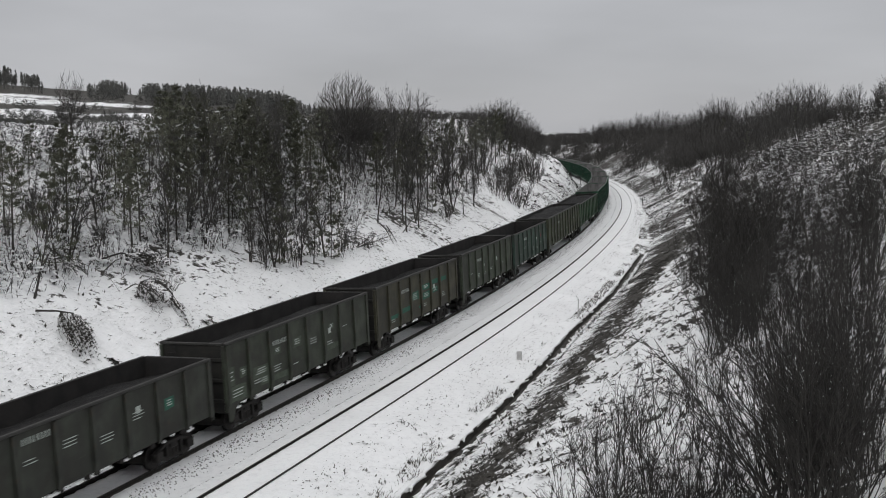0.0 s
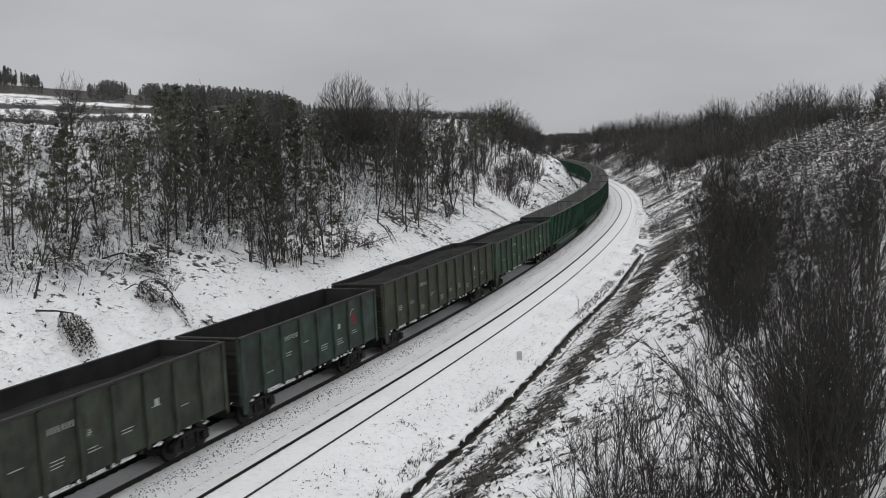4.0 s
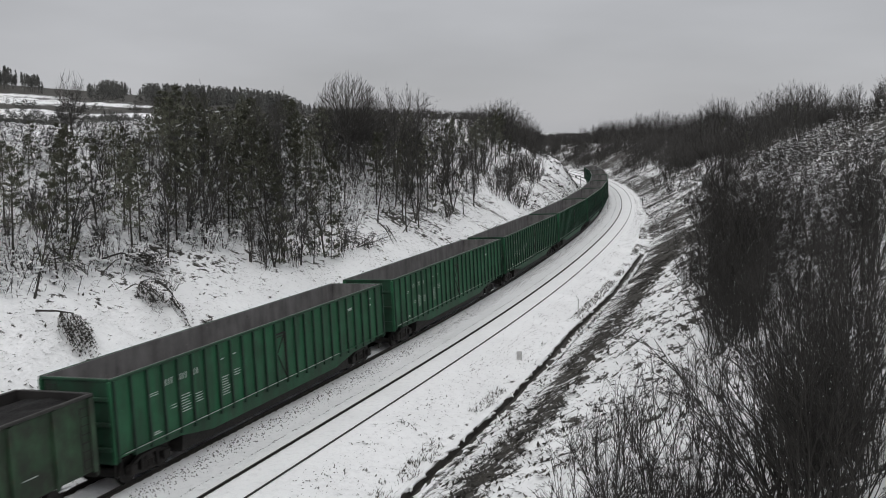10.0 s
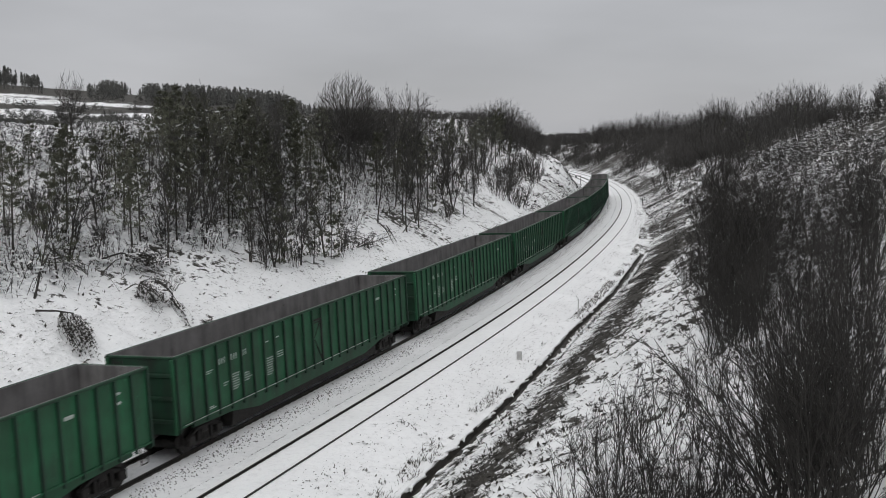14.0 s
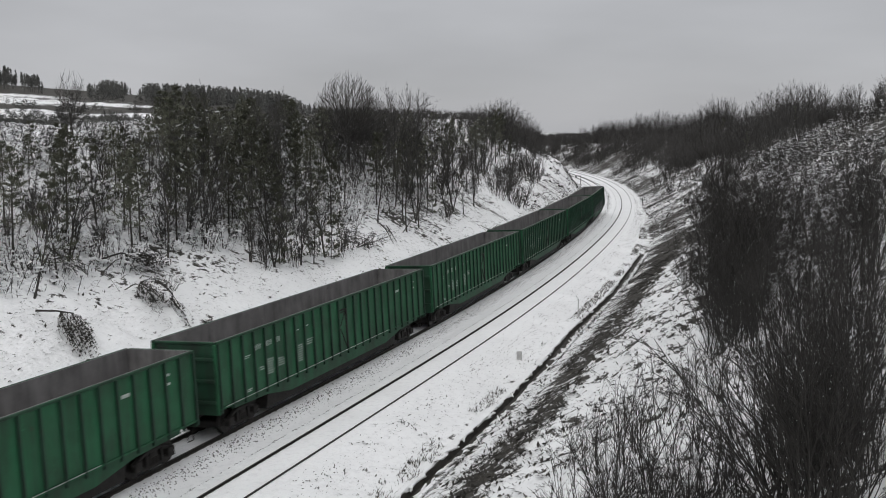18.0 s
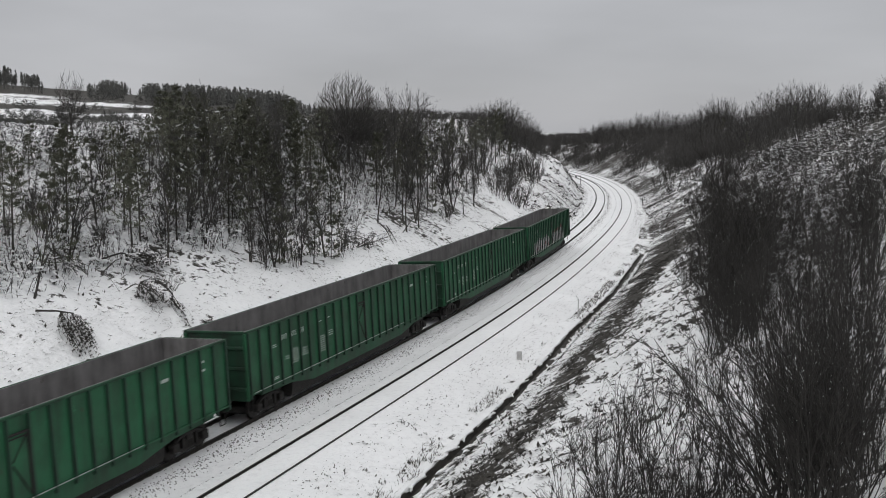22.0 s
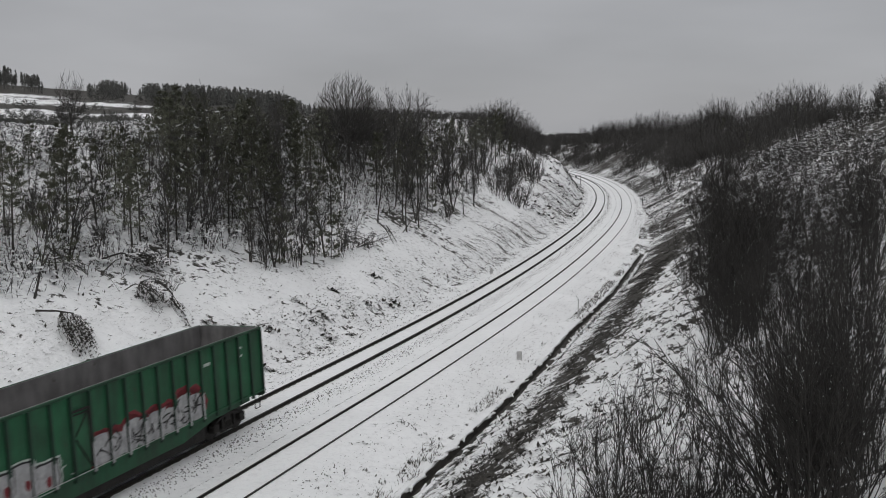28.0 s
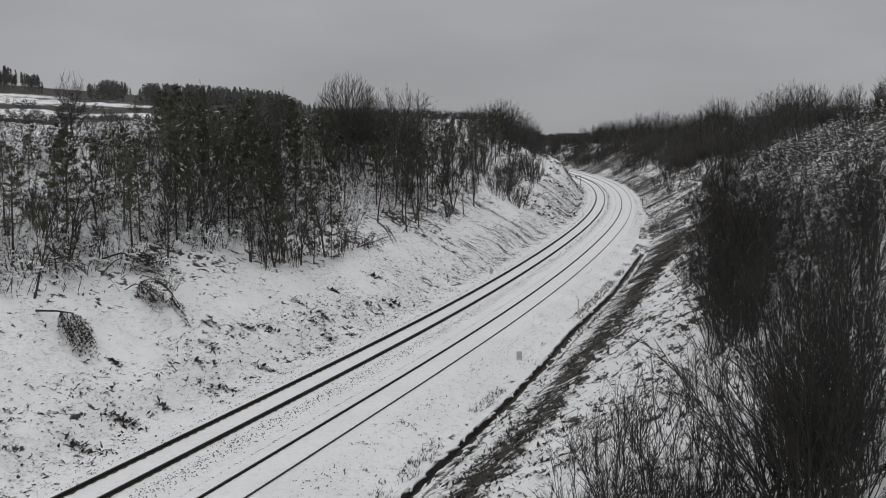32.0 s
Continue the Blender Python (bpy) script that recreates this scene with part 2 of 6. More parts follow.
    west = np.interp(r + wander, [150, 184, 189, 207, 211, 236, 242, 288, 296, 320, 328, 412, 430], [.50, .46, .05, .05, .9, .9, .36, .34, .9, .9, .40, .44, .85])
    east = np.interp(r + wander, [150, 184, 189, 213, 217, 264, 270, 308, 314, 350, 356, 384, 392], [.50, .46, .05, .05, .9, .9, .44, .42, .9, .9, .42, .44, .85])
    mid = np.clip((az + 23.5) / 6.5, 0, 1)
    field = west + (east - west) * mid
    field = field + np.where(r > 240, .55 * (fbm(x * .05, r * .09) - .5), 0)
    c = np.where((d < -30) & (r > 150), field, c)
    return z, c


def link_mesh(name, verts, faces, mat, parent=None, smooth=False, label=""):
    me = bpy.data.meshes.new(name)
    me.from_pydata(verts, [], faces)
    me.materials.append(mat)
    if smooth:
        me.polygons.foreach_set("use_smooth", [True] * len(me.polygons))
    me.update()
    ob = new(name, me)
    if parent is not None:
        ob.parent = parent
    if label:
        ob["label"] = label
    return ob


def part(name, bm, mat, parent, label=""):
    me = bpy.data.meshes.new(name)
    bm.to_mesh(me)
    bm.free()
    me.materials.append(mat)
    ob = new(name, me)
    ob.parent = parent
    if label:
        ob["label"] = label
    return ob


def share(name, mesh, parent, m=None):
    """One more piece on a mesh that is already there."""
    ob = new(name, mesh)
    ob.parent = parent
    if m is not None:
        ob.matrix_local = m
    return ob


def box_bm(bm, x0, x1, y0, y1, z0, z1, bevel=0.0):
    r = bmesh.ops.create_cube(bm, size=1.0, matrix=Matrix.Translation(((x0 + x1) / 2, (y0 + y1) / 2, (z0 + z1) / 2))
                              @ Matrix.Diagonal((x1 - x0, y1 - y0, z1 - z0, 1)))
    if bevel:
        es = list({e for v in r["verts"] for e in v.link_edges})
        bmesh.ops.bevel(bm, geom=es, offset=bevel, segments=1, affect="EDGES")
    return bm


def box(x0, x1, y0, y1, z0, z1, bevel=0.0):
    return box_bm(bmesh.new(), x0, x1, y0, y1, z0, z1, bevel)


def rod_bm(bm, a, b, r, n=8):
    a, b = Vector(a), Vector(b)
    m = Matrix.Translation((a + b) / 2) @ (b - a).to_track_quat("Z", "Y").to_matrix().to_4x4()
    bmesh.ops.create_cone(bm, cap_ends=True, segments=n, radius1=r, radius2=r, depth=(b - a).length, matrix=m)
    return bm


# ---- ground: one sheet to the horizon, finer towards the cutting ----
def build_ground():
    az = np.concatenate([np.linspace(-31, 31, 360), np.linspace(31, 329, 76)[1:-1]])
    rr = np.concatenate([np.geomspace(2, 14, 50)[:-1], np.geomspace(14, 110, 340)[:-1], np.geomspace(110, 600, 150)[:-1], np.geomspace(600, 4600, 45)])
    a, r = np.meshgrid(np.radians(az), rr)
    x, y = (r * np.sin(a)).ravel(), (r * np.cos(a)).ravel()
    z, c = ground_z(x, y, True)
    n, k = len(az), len(rr)
    verts = np.stack([x, y, z], 1)
    verts = np.concatenate([verts, [[0, 0, float(ground_z([0.01], [0.01])[0])]]])
    cover = np.concatenate([c, [0.5]])
    i = np.arange(k - 1)[:, None] * n
    j = np.arange(n)[None, :]
    j2 = (j + 1) % n
    quads = np.stack([i + j, i + n + j, i + n + j2, i + j2], 2).reshape(-1, 4)
    faces = quads[:, ::-1].tolist() + [(len(verts) - 1, (q + 1) % n, q) for q in range(n)]
    ob = link_mesh("ground", verts.tolist(), faces, M_GROUND, smooth=True)
    at = ob.data.attributes.new("cover", "FLOAT", "POINT")
    at.data.foreach_set("value", cover.astype(np.float32))
    tagged(ob, "snow-covered railway cutting with dead grass showing through", "ground", kind="structure")
    return ob


build_ground()


# ---- rails ----
def sweep(name, profile, d0, s0, s1, mat, parent, tilt=CANT, z0=0.0, ds=2.0, label=""):
    """A profile (across, up) drawn along the line at offset d0."""
    ss = np.arange(s0, s1 + ds, ds)
    verts, faces, n = [], [], len(profile)
    for s in ss:
        x, y, h = on_line(s, d0)
        for u, w in profile:
            verts.append((x + u * math.cos(h), y - u * math.sin(h), z0 + w + u * tilt))
    for i in range(len(ss) - 1):
        for k in range(n):
            a, b = i * n + k, i * n + (k + 1) % n
            faces.append((a, b, b + n, a + n))
    faces.append(tuple(range(n)))
    faces.append(tuple(reversed(range((len(ss) - 1) * n, len(ss) * n))))
    return link_mesh(name, verts, faces, mat, parent, label=label)


RAIL = [(-.075, -.18), (.075, -.18), (.07, -.165), (.012, -.145), (.012, -.05), (.036, -.035), (.037, -.003), (-.037, -.003), (-.036, -.035), (-.012, -.05), (-.012, -.145), (-.07, -.165)]
HEADP = [(-.034, -.004), (.034, -.004), (.030, .001), (-.030, .001)]


def groove(track, d, z, side, base):
    """Flat dark strip on the snow as the rail's slot, nicked at every fastening."""
    rng = random.Random(int(d * 100))
    verts, faces = [], []
    wide = (.13 if side < 0 else .065) if base == 0 else (.03 if side < 0 else .0)
    for i, s in enumerate(np.arange(-60, 330, .275)):
        x, y, h = on_line(s, d)
        a, b = .03, .076 + wide * (1.0 if i % 2 else .28) * rng.uniform(.7, 1.15)
        for u in (a, b):
            q = u
            gx, gy = x + q * math.cos(h), y - q * math.sin(h)
            verts.append((gx, gy, 0.0))
    zz = ground_z([v[0] for v in verts], [v[1] for v in verts])
    verts = [(v[0], v[1], float(g) + .012) for v, g in zip(verts, zz)]
    for i in range(len(verts) // 2 - 1):
        faces.append((2 * i, 2 * i + 1, 2 * i + 3, 2 * i + 2))
    link_mesh("flange_groove", verts, faces, M_EARTH, track, label="flat dark strip along the rail")


def build_tracks():
    for label, base in (("snowed-in railway track carrying the freight train", 0.0), ("empty snow-covered railway track with dark rails", SPACING)):
        track = tagged(new("railway_track"), label, "railway track", "tracks of the line", "structure")
        for side in (-1, 1):
            d = base + side * GAUGE / 2
            z = CANT * (side + 1) / 2 * GAUGE
            rail = sweep("rail", RAIL, d, -400, 520, M_RAIL, track, z0=z)
            if side < 0 or base == 0:
                groove(track, d, z, side, base)
            sweep("rail_head", HEADP, d, -400, 520, M_RAILTOP, rail, z0=z, label="worn grey running surface")


build_tracks()

# ---- the freight train ----
STRETCH = 1.0193      # true lengths along the train
M_BOGIE = surface("dark_steel", (0.016, 0.015, 0.014), (0.030, 0.027, 0.025), 4.0, 0.75, 0.2)
M_WHEEL = surface("worn_wheel_steel", (0.017, 0.0155, 0.015), (0.032, 0.029, 0.027), 4.0, 0.5, 0.6)
M_COAL_IN = surface("coal_black_lining", (0.017, 0.016, 0.016), (0.032, 0.030, 0.029), 1.2, 0.8)
# soot and the shadow on the coal wagon ends, both put into one colour
M_SOOT_SHADE = surface("sooty_shaded_steel", (0.014, 0.0135, 0.013), (0.028, 0.027, 0.023), 1.5, 0.8)
M_RIM = surface("rubbed_rim_steel", (0.040, 0.039, 0.037), (0.022, 0.021, 0.020), 2.5, 0.6)
M_COAL = surface("coal_dust", (0.012, 0.012, 0.0125), (0.026, 0.025, 0.025), 3.0, 0.9, bump=0.8)
M_WHITE = surface("faded_white_paint", (0.52, 0.56, 0.53), (0.26, 0.31, 0.28), 6.0, 0.7)
M_RED = surface("faded_red_paint", (0.20, 0.030, 0.036), (0.11, 0.024, 0.028), 6.0, 0.7)
M_GRAFF = surface("silver_spray_paint", (0.40, 0.40, 0.405), (0.23, 0.23, 0.235), 5.0, 0.6)
M_MINT = surface("mint_paint_patch", (0.030, 0.125, 0.085), (0.024, 0.080, 0.058), 4.0, 0.75)
M_PALE = surface("pale_paint_patch", (0.078, 0.098, 0.072), (0.048, 0.058, 0.044), 4.0, 0.8)
M_INK = surface("black_spray_line", (0.02, 0.02, 0.02), (0.04, 0.04, 0.04), 4.0, 0.7)


def paint(name, base, dirt=0.55, worn=1.12, soot=0.0):
    """Weathered wagon paint: streaks that run down, grime and rust patches."""
    if name in MATS:
        return MATS[name]
    m, nt, p = nodes_of(name)
    streak = noise_of(nt, 2.2, 5, (1, 1, 0.16), 0.35, 0.75)
    blotch = noise_of(nt, 0.7, 5, (1, 1, 1.4), 0.42, 0.68)
    fine = noise_of(nt, 26.0, 3, (1, 1, 1), 0.3, 0.7)
    grime = tuple(v * dirt * 0.6 + 0.010 for v in base)
    fade = tuple(v * worn + 0.012 for v in base)
    col = mix_rgb(nt, streak, base, grime)
    b2 = nt.nodes.new("ShaderNodeMath")
    b2.operation = "MULTIPLY"
    b2.inputs[1].default_value = 0.5
    nt.links.new(blotch, b2.inputs[0])
    col = mix_rgb(nt, b2.outputs[0], col, fade)
    rust = noise_of(nt, 3.5, 6, (1, 1, 0.5), 0.66, 0.72)
    r2 = nt.nodes.new("ShaderNodeMath")
    r2.operation = "MULTIPLY"
    r2.inputs[1].default_value = 0.55
    nt.links.new(rust, r2.inputs[0])
    col = mix_rgb(nt, r2.outputs[0], col, (0.05, 0.035, 0.025))
    if soot:
        cloud = noise_of(nt, 1.0, 7, (1, 1, 0.75), 0.40, 0.62, 0.65)
        s2 = nt.nodes.new("ShaderNodeMath")
        s2.operation = "MULTIPLY"
        s2.inputs[1].default_value = soot
        nt.links.new(cloud, s2.inputs[0])
        col = mix_rgb(nt, s2.outputs[0], col, (0.019, 0.018, 0.015))
        scuff = noise_of(nt, 4.5, 6, (1, 1, 0.9), 0.64, 0.70, 0.7)
        s3 = nt.nodes.new("ShaderNodeMath")
        s3.operation = "MULTIPLY"
        s3.inputs[1].default_value = 0.5
        nt.links.new(scuff, s3.inputs[0])
        col = mix_rgb(nt, s3.outputs[0], col, tuple(v * 1.7 + 0.02 for v in base))
    nt.links.new(col, p.inputs["Base Color"])
    p.inputs["Roughness"].default_value = 0.62
    p.inputs["Specular IOR Level"].default_value = 0.3
    bp = nt.nodes.new("ShaderNodeBump")
    bp.inputs["Strength"].default_value, bp.inputs["Distance"].default_value = 0.15, 0.01
    nt.links.new(fine, bp.inputs["Height"])
    nt.links.new(bp.outputs[0], p.inputs["Normal"])
    MATS[name] = m
    return m


M_GREY_IN = paint("bare_grey_lining", (0.200, 0.194, 0.194), 0.70, 1.10, 0.30)


def prism_y(profile, y0, y1):
    """A profile of (x, z) drawn from y0 to y1."""
    bm = bmesh.new()
    a = [bm.verts.new((x, y0, z)) for x, z in profile]
    b = [bm.verts.new((x, y1, z)) for x, z in profile]
    n = len(profile)
    for i in range(n):
        bm.faces.new((a[i], a[(i + 1) % n], b[(i + 1) % n], b[i]))
    bm.faces.new(a[::-1])
    bm.faces.new(b)
    bmesh.ops.recalc_face_normals(bm, faces=bm.faces)
    return bm


PIECES = {}


def piece(key, make, mat):
    if key not in PIECES:
        me = bpy.data.meshes.new(key[0])
        bm = make()
        bm.to_mesh(me)
        bm.free()
        me.materials.append(mat)
        PIECES[key] = me
    return PIECES[key]


def wheel_bm():
    bm = bmesh.new()
    for side in (-1, 1):
        c = side * 0.79
        rod_bm(bm, (c - 0.065, 0, 0), (c + 0.065, 0, 0), 0.475, 24)
        rod_bm(bm, (c - side * 0.065 - 0.015, 0, 0), (c - side * 0.065 + 0.015, 0, 0), 0.505, 24)
        rod_bm(bm, (c + side * 0.02, 0, 0), (c + side * 0.13, 0, 0), 0.15, 12)
    rod_bm(bm, (-1.05, 0, 0), (1.05, 0, 0), 0.08, 10)
    return bm


def frame_bm(side):
    bm = bmesh.new()
    x = side * 1.02
    for (y0, z0), (y1, z1), w in (((-1.15, .55), (-.45, .82), .1), ((-.45, .82), (.45, .82), .1), ((.45, .82), (1.15, .55), .1),
                                  ((-.95, .40), (-.40, .24), .08), ((-.40, .24), (.40, .24), .08), ((.40, .24), (.95, .40), .08)):
        rod_bm(bm, (x, y0, z0), (x, y1, z1), w, 6)
    for y in (-0.42, 0.42):
        box_bm(bm, x - .09, x + .09, y - .07, y + .07, .22, .84)
    for y in (-0.92, 0.92):
        box_bm(bm, x - .14, x + .14, y - .19, y + .19, .30, .66, .03)
    for y in (-0.2, 0, 0.2):
        rod_bm(bm, (x, y, .28), (x, y, .62), .075, 10)
    return bm


def add_bogie(wagon, y):
    bogie = share("bogie", piece(("bogie_bolster",), lambda: box(-1.1, 1.1, -.22, .22, .55, .80, .04), M_BOGIE), wagon, Matrix.Translation((0, y, 0)))
    # dark block added to fill the space between the wheels and hide the ground
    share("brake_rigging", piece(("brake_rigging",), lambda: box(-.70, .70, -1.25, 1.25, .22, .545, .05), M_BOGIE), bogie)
    for k in (-1, 1):
        share("wheelset", piece(("wheelset",), wheel_bm, M_WHEEL), bogie, Matrix.Translation((0, k * 0.925, .475)))
        share("side_frame", piece(("side_frame", k), lambda: frame_bm(k), M_BOGIE), bogie)


def add_coupler(wagon, end, half, name="coupler"):
    def make():
        bm = box(-.1, .1, 0, .42, .93, 1.17, .03)
        box_bm(bm, -.19, .17, .34, .56, .88, 1.22, .05)
        box_bm(bm, -.24, -.12, .48, .66, .92, 1.16, .03)
        return bm
    share(name, piece(("coupler",), make, M_BOGIE), wagon, Matrix.Translation((0, end * half, 0)) @ Matrix.Rotation(0 if end > 0 else math.pi, 4, "Z"))


def bars_bm(x, rows, facing=1):
    """Flat painted strokes on a side: y0, y1, z0, z1 each."""
    bm = bmesh.new()
    for y0, y1, z0, z1 in rows:
        box_bm(bm, min(x, x + facing * .006), max(x, x + facing * .006), y0, y1, z0, z1)
    return bm


def digits(y, z, n, h, w, gap, rng):
    """Rows of plain painted strokes."""
    rows = []
    for i in range(n):
        y0 = y + i * gap
        rows.append((y0, y0 + w, z, z + h))
    return rows


def block_text(y, z, lines, h, w, lead, rng):
    return [(y, y + w * rng.uniform(.65, 1), z - i * lead, z - i * lead + h) for i in range(lines)]


def gondola_shell(wagon, half, hw, z0, z1, col, lining, wall=0.09, rim=None, ends=None):
    """Sides, ends, floor, lining and top rail of an open wagon."""
    rim, ends = rim or col, ends or col
    for k in (-1, 1):
        xo, xi = k * (hw - 0.07), k * (hw - 0.07 - wall * .5)
        side = part("side_wall", box(min(xo, xi), max(xo, xi), -half, half, z0, z1 - .05), col, wagon)
        xl = k * (hw - .07 - wall)
        part("lining", box(min(xi, xl), max(xi, xl), -half + .1, half - .1, z0, z1 - .008), lining, side)
        xa, xb = sorted((k * (hw - .105), k * (hw + .0)))
        part("top_rail", box(xa, xb, -half - .02, half + .02, z1 - .10, z1, .02), rim, wagon)
    for k in (-1, 1):
        y0, y1 = sorted((k * half, k * (half - .05)))
        end = part("end_wall", box(-hw + .1, hw - .1, y0, y1, z0 - .25, z1 - .05), ends, wagon)
        y0, y1 = sorted((k * (half - .05), k * (half - .1)))
        part("lining", box(-hw + .16, hw - .16, y0, y1, z0, z1 - .012), lining, end)
        y0, y1 = sorted((k * (half - .048), k * (half + .06)))
        part("end_top_rail", box(-hw + .171, hw - .171, y0, y1, z1 - .095, z1 - .004, .015), rim, wagon)
        for f in (.1, .42, .74):
            z = z0 + f * (z1 - z0)
            a, b = sorted((k * (half + .001), k * (half + .10)))
            part("end_stiffener", box(-hw + .2, hw - .2, a, b, z - .07, z + .07, .02), ends, wagon)
        for x in (-hw + .12, hw - .12):
            a, b = sorted((k * (half + .001), k * (half + .09)))
            part("corner_post", box(x - .075, x + .075, a, b, z0 - .2, z1 - .10, .02), col, wagon)


def ladder_bm(x, y, z0, z1, k):
    bm = bmesh.new()
    for q in (-.2, .2):
        rod_bm(bm, (x, y + q, z0), (x, y + q, z1), .016, 6)
    z = z0 + .1
    while z < z1:
        rod_bm(bm, (x, y - .2, z), (x, y + .2, z), .013, 6)
        z += .28
    return bm


def chip_wagon(i, rng, graffiti=False):
    """Long green high-sided open wagon with narrow bays."""
    half, hw, z0, z1 = 10.63 * STRETCH, 1.55, 1.30, 3.98
    tint = 1.0 + 0.10 * math.sin(i * 2.3)
    col = paint("green_wagon_paint_%d" % (i % 4), (0.0135 * tint, 0.099 * tint, 0.043 * tint), soot=0.22)
    w = new("gondola_wagon")
    # ribs take a green well under half as bright as the sides
    rib_green = paint("green_rib_paint_%d" % (i % 4), (0.008 * tint, 0.040 * tint, 0.022 * tint))
    # skirt takes a darker copy of the side green
    skirt_green = paint("green_skirt_paint_%d" % (i % 4), (0.012 * tint, 0.082 * tint, 0.037 * tint), .5, 1.15, .35)
    # top rails and ends take darker greens than the sides
    gondola_shell(w, half, hw, z0, z1, col, M_GREY_IN, rim=paint("green_rail_paint_%d" % (i % 4), (0.010 * tint, 0.058 * tint, 0.028 * tint), .5, 1.2, .3), ends=paint("green_end_paint_%d" % (i % 4), (0.009 * tint, 0.050 * tint, 0.025 * tint), .4, 1.3, .5))
    part("floor", box(-hw + .16, hw - .16, -half + .1, half - .1, z0, z0 + .1), M_GREY_IN, w, "grey bare wagon floor")
    bays = 25
    pitch = 2 * half / bays
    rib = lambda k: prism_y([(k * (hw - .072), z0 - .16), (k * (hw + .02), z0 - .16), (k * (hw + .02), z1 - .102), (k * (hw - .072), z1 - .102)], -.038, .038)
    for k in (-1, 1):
        me = piece(("rib", k, i % 4), lambda: rib(k), rib_green)
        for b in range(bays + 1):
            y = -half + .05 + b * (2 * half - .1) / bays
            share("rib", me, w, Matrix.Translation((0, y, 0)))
        # ledge along the foot of the side, with its thin pale line
        xa, xb = sorted((k * (hw - .072), k * (hw - .012)))
        ledge = part("foot_ledge", box(xa, xb, -half, half, z0 - .03, z0 + .03), col, w)
        part("snow_line", box(min(k * (hw - .03), k * (hw - .006)), max(k * (hw - .03), k * (hw - .006)), -half * .97, half * .5, z0 + .031, z0 + .045), M_CONCRETE, ledge, "thin line of old snow")
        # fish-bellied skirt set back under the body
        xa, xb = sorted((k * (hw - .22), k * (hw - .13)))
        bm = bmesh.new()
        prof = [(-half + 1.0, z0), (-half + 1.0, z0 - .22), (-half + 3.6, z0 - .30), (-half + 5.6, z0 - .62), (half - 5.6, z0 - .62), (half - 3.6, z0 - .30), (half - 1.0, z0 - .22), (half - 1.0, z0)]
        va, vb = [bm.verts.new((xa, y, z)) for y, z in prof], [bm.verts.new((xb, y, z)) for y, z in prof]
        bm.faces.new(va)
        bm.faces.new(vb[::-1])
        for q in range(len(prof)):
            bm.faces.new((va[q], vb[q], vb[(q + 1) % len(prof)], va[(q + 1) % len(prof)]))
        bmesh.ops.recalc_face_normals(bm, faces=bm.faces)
        part("skirt", bm, skirt_green, w)
        # hatch with a diagonal brace
        y = 0.0
        x = k * (hw - .066)
        hatch = part("hatch", box(min(x, x + k * .03), max(x, x + k * .03), y - .36, y + .36, z0 + .12, z1 - .62, .01), col, w)
        bm = bmesh.new()
        xx = x + k * .045
        rod_bm(bm, (xx, y + .30, z0 + .2), (xx, y - .30, z1 - 1.5), .025, 6)
        rod_bm(bm, (xx, y + .36, z0 + .15), (xx, y + .36, z1 - .6), .04, 6)
        rod_bm(bm, (xx, y - .30, z1 - 1.4), (xx, y + .30, z1 - .7), .02, 6)
        rod_bm(bm, (xx, y - .36, z1 - .6), (xx, y + .36, z1 - .6), .04, 6)
        rod_bm(bm, (xx, y - .36, z1 - .72), (xx, y + .36, z1 - .72), .02, 6)
        part("hatch_brace", bm, M_BOGIE, hatch)
    for k in (-1, 1):
        part("ladder", ladder_bm(0, 0, z0 + .1, z1 - .15, 1), M_BOGIE, w).matrix_local = Matrix.Translation((k * .9, k * (half + .12), 0)) @ Matrix.Rotation(math.pi / 2, 4, "Z")
        bm = bmesh.new()
        for q in (-.18, .18):
            rod_bm(bm, (hw - .25, k * (half - .25) + q, z0), (hw - .25, k * (half - .25) + q, .55), .018, 6)
        rod_bm(bm, (hw - .25, k * (half - .25) - .18, .56), (hw - .25, k * (half - .25) + .18, .56), .02, 6)
        part("foot_step", bm, M_BOGIE, w)
    part("centre_sill", box(-.3, .3, -half, half, .86, z0, .03), M_BOGIE, w)
    # plain dark block, carried low so that no ground shows under the body
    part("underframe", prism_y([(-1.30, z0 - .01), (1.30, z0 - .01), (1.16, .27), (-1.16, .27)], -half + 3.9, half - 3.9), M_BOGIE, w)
    for k in (-1, 1):
        part("brake_gear", rod_bm(bmesh.new(), (-.7, k * (half - 3.75), .70), (.7, k * (half - 3.75), .70), .12, 12), M_BOGIE, w)
    for k in (-1, 1):
        add_bogie(w, k * (half - 2.15))
        add_coupler(w, k, half)
    # lettering on the bays, as plain strokes
    x = hw - .068
    y = -half
    rows = []
    for g, nd in ((3, 3), (4, 3), (5, 2)):
        rows += digits(y + (g + .24) * pitch, 3.06, nd, .23, .055, .17, rng)
    part("white_marking", bars_bm(x, rows), M_WHITE, w, "faded white painted strokes")
    rows = block_text(y + 2.2 * pitch, 2.95, 2, .03, .5, .08, rng)
    if not graffiti:
        for q, n, z in ((3.5, 2, 2.25), (4.25, 7, 2.45), (5.25, 4, 2.30), (7.3, 8, 2.5), (8.3, 3, 2.60)):
            rows += block_text(y + q * pitch, z, n, .035, .36 if q < 4 else .55, .10, rng)
        rows += block_text(y + 2.3 * pitch, 1.55, 2, .04, .45, .07, rng)
    rows += [(y + 7.3 * pitch, y + 7.55 * pitch, 3.22, 3.26), (y + 8.3 * pitch, y + 8.55 * pitch, 3.25, 3.30)]
    part("data_panel", bars_bm(x, rows), M_WHITE, w, "small white stencilled data lines")
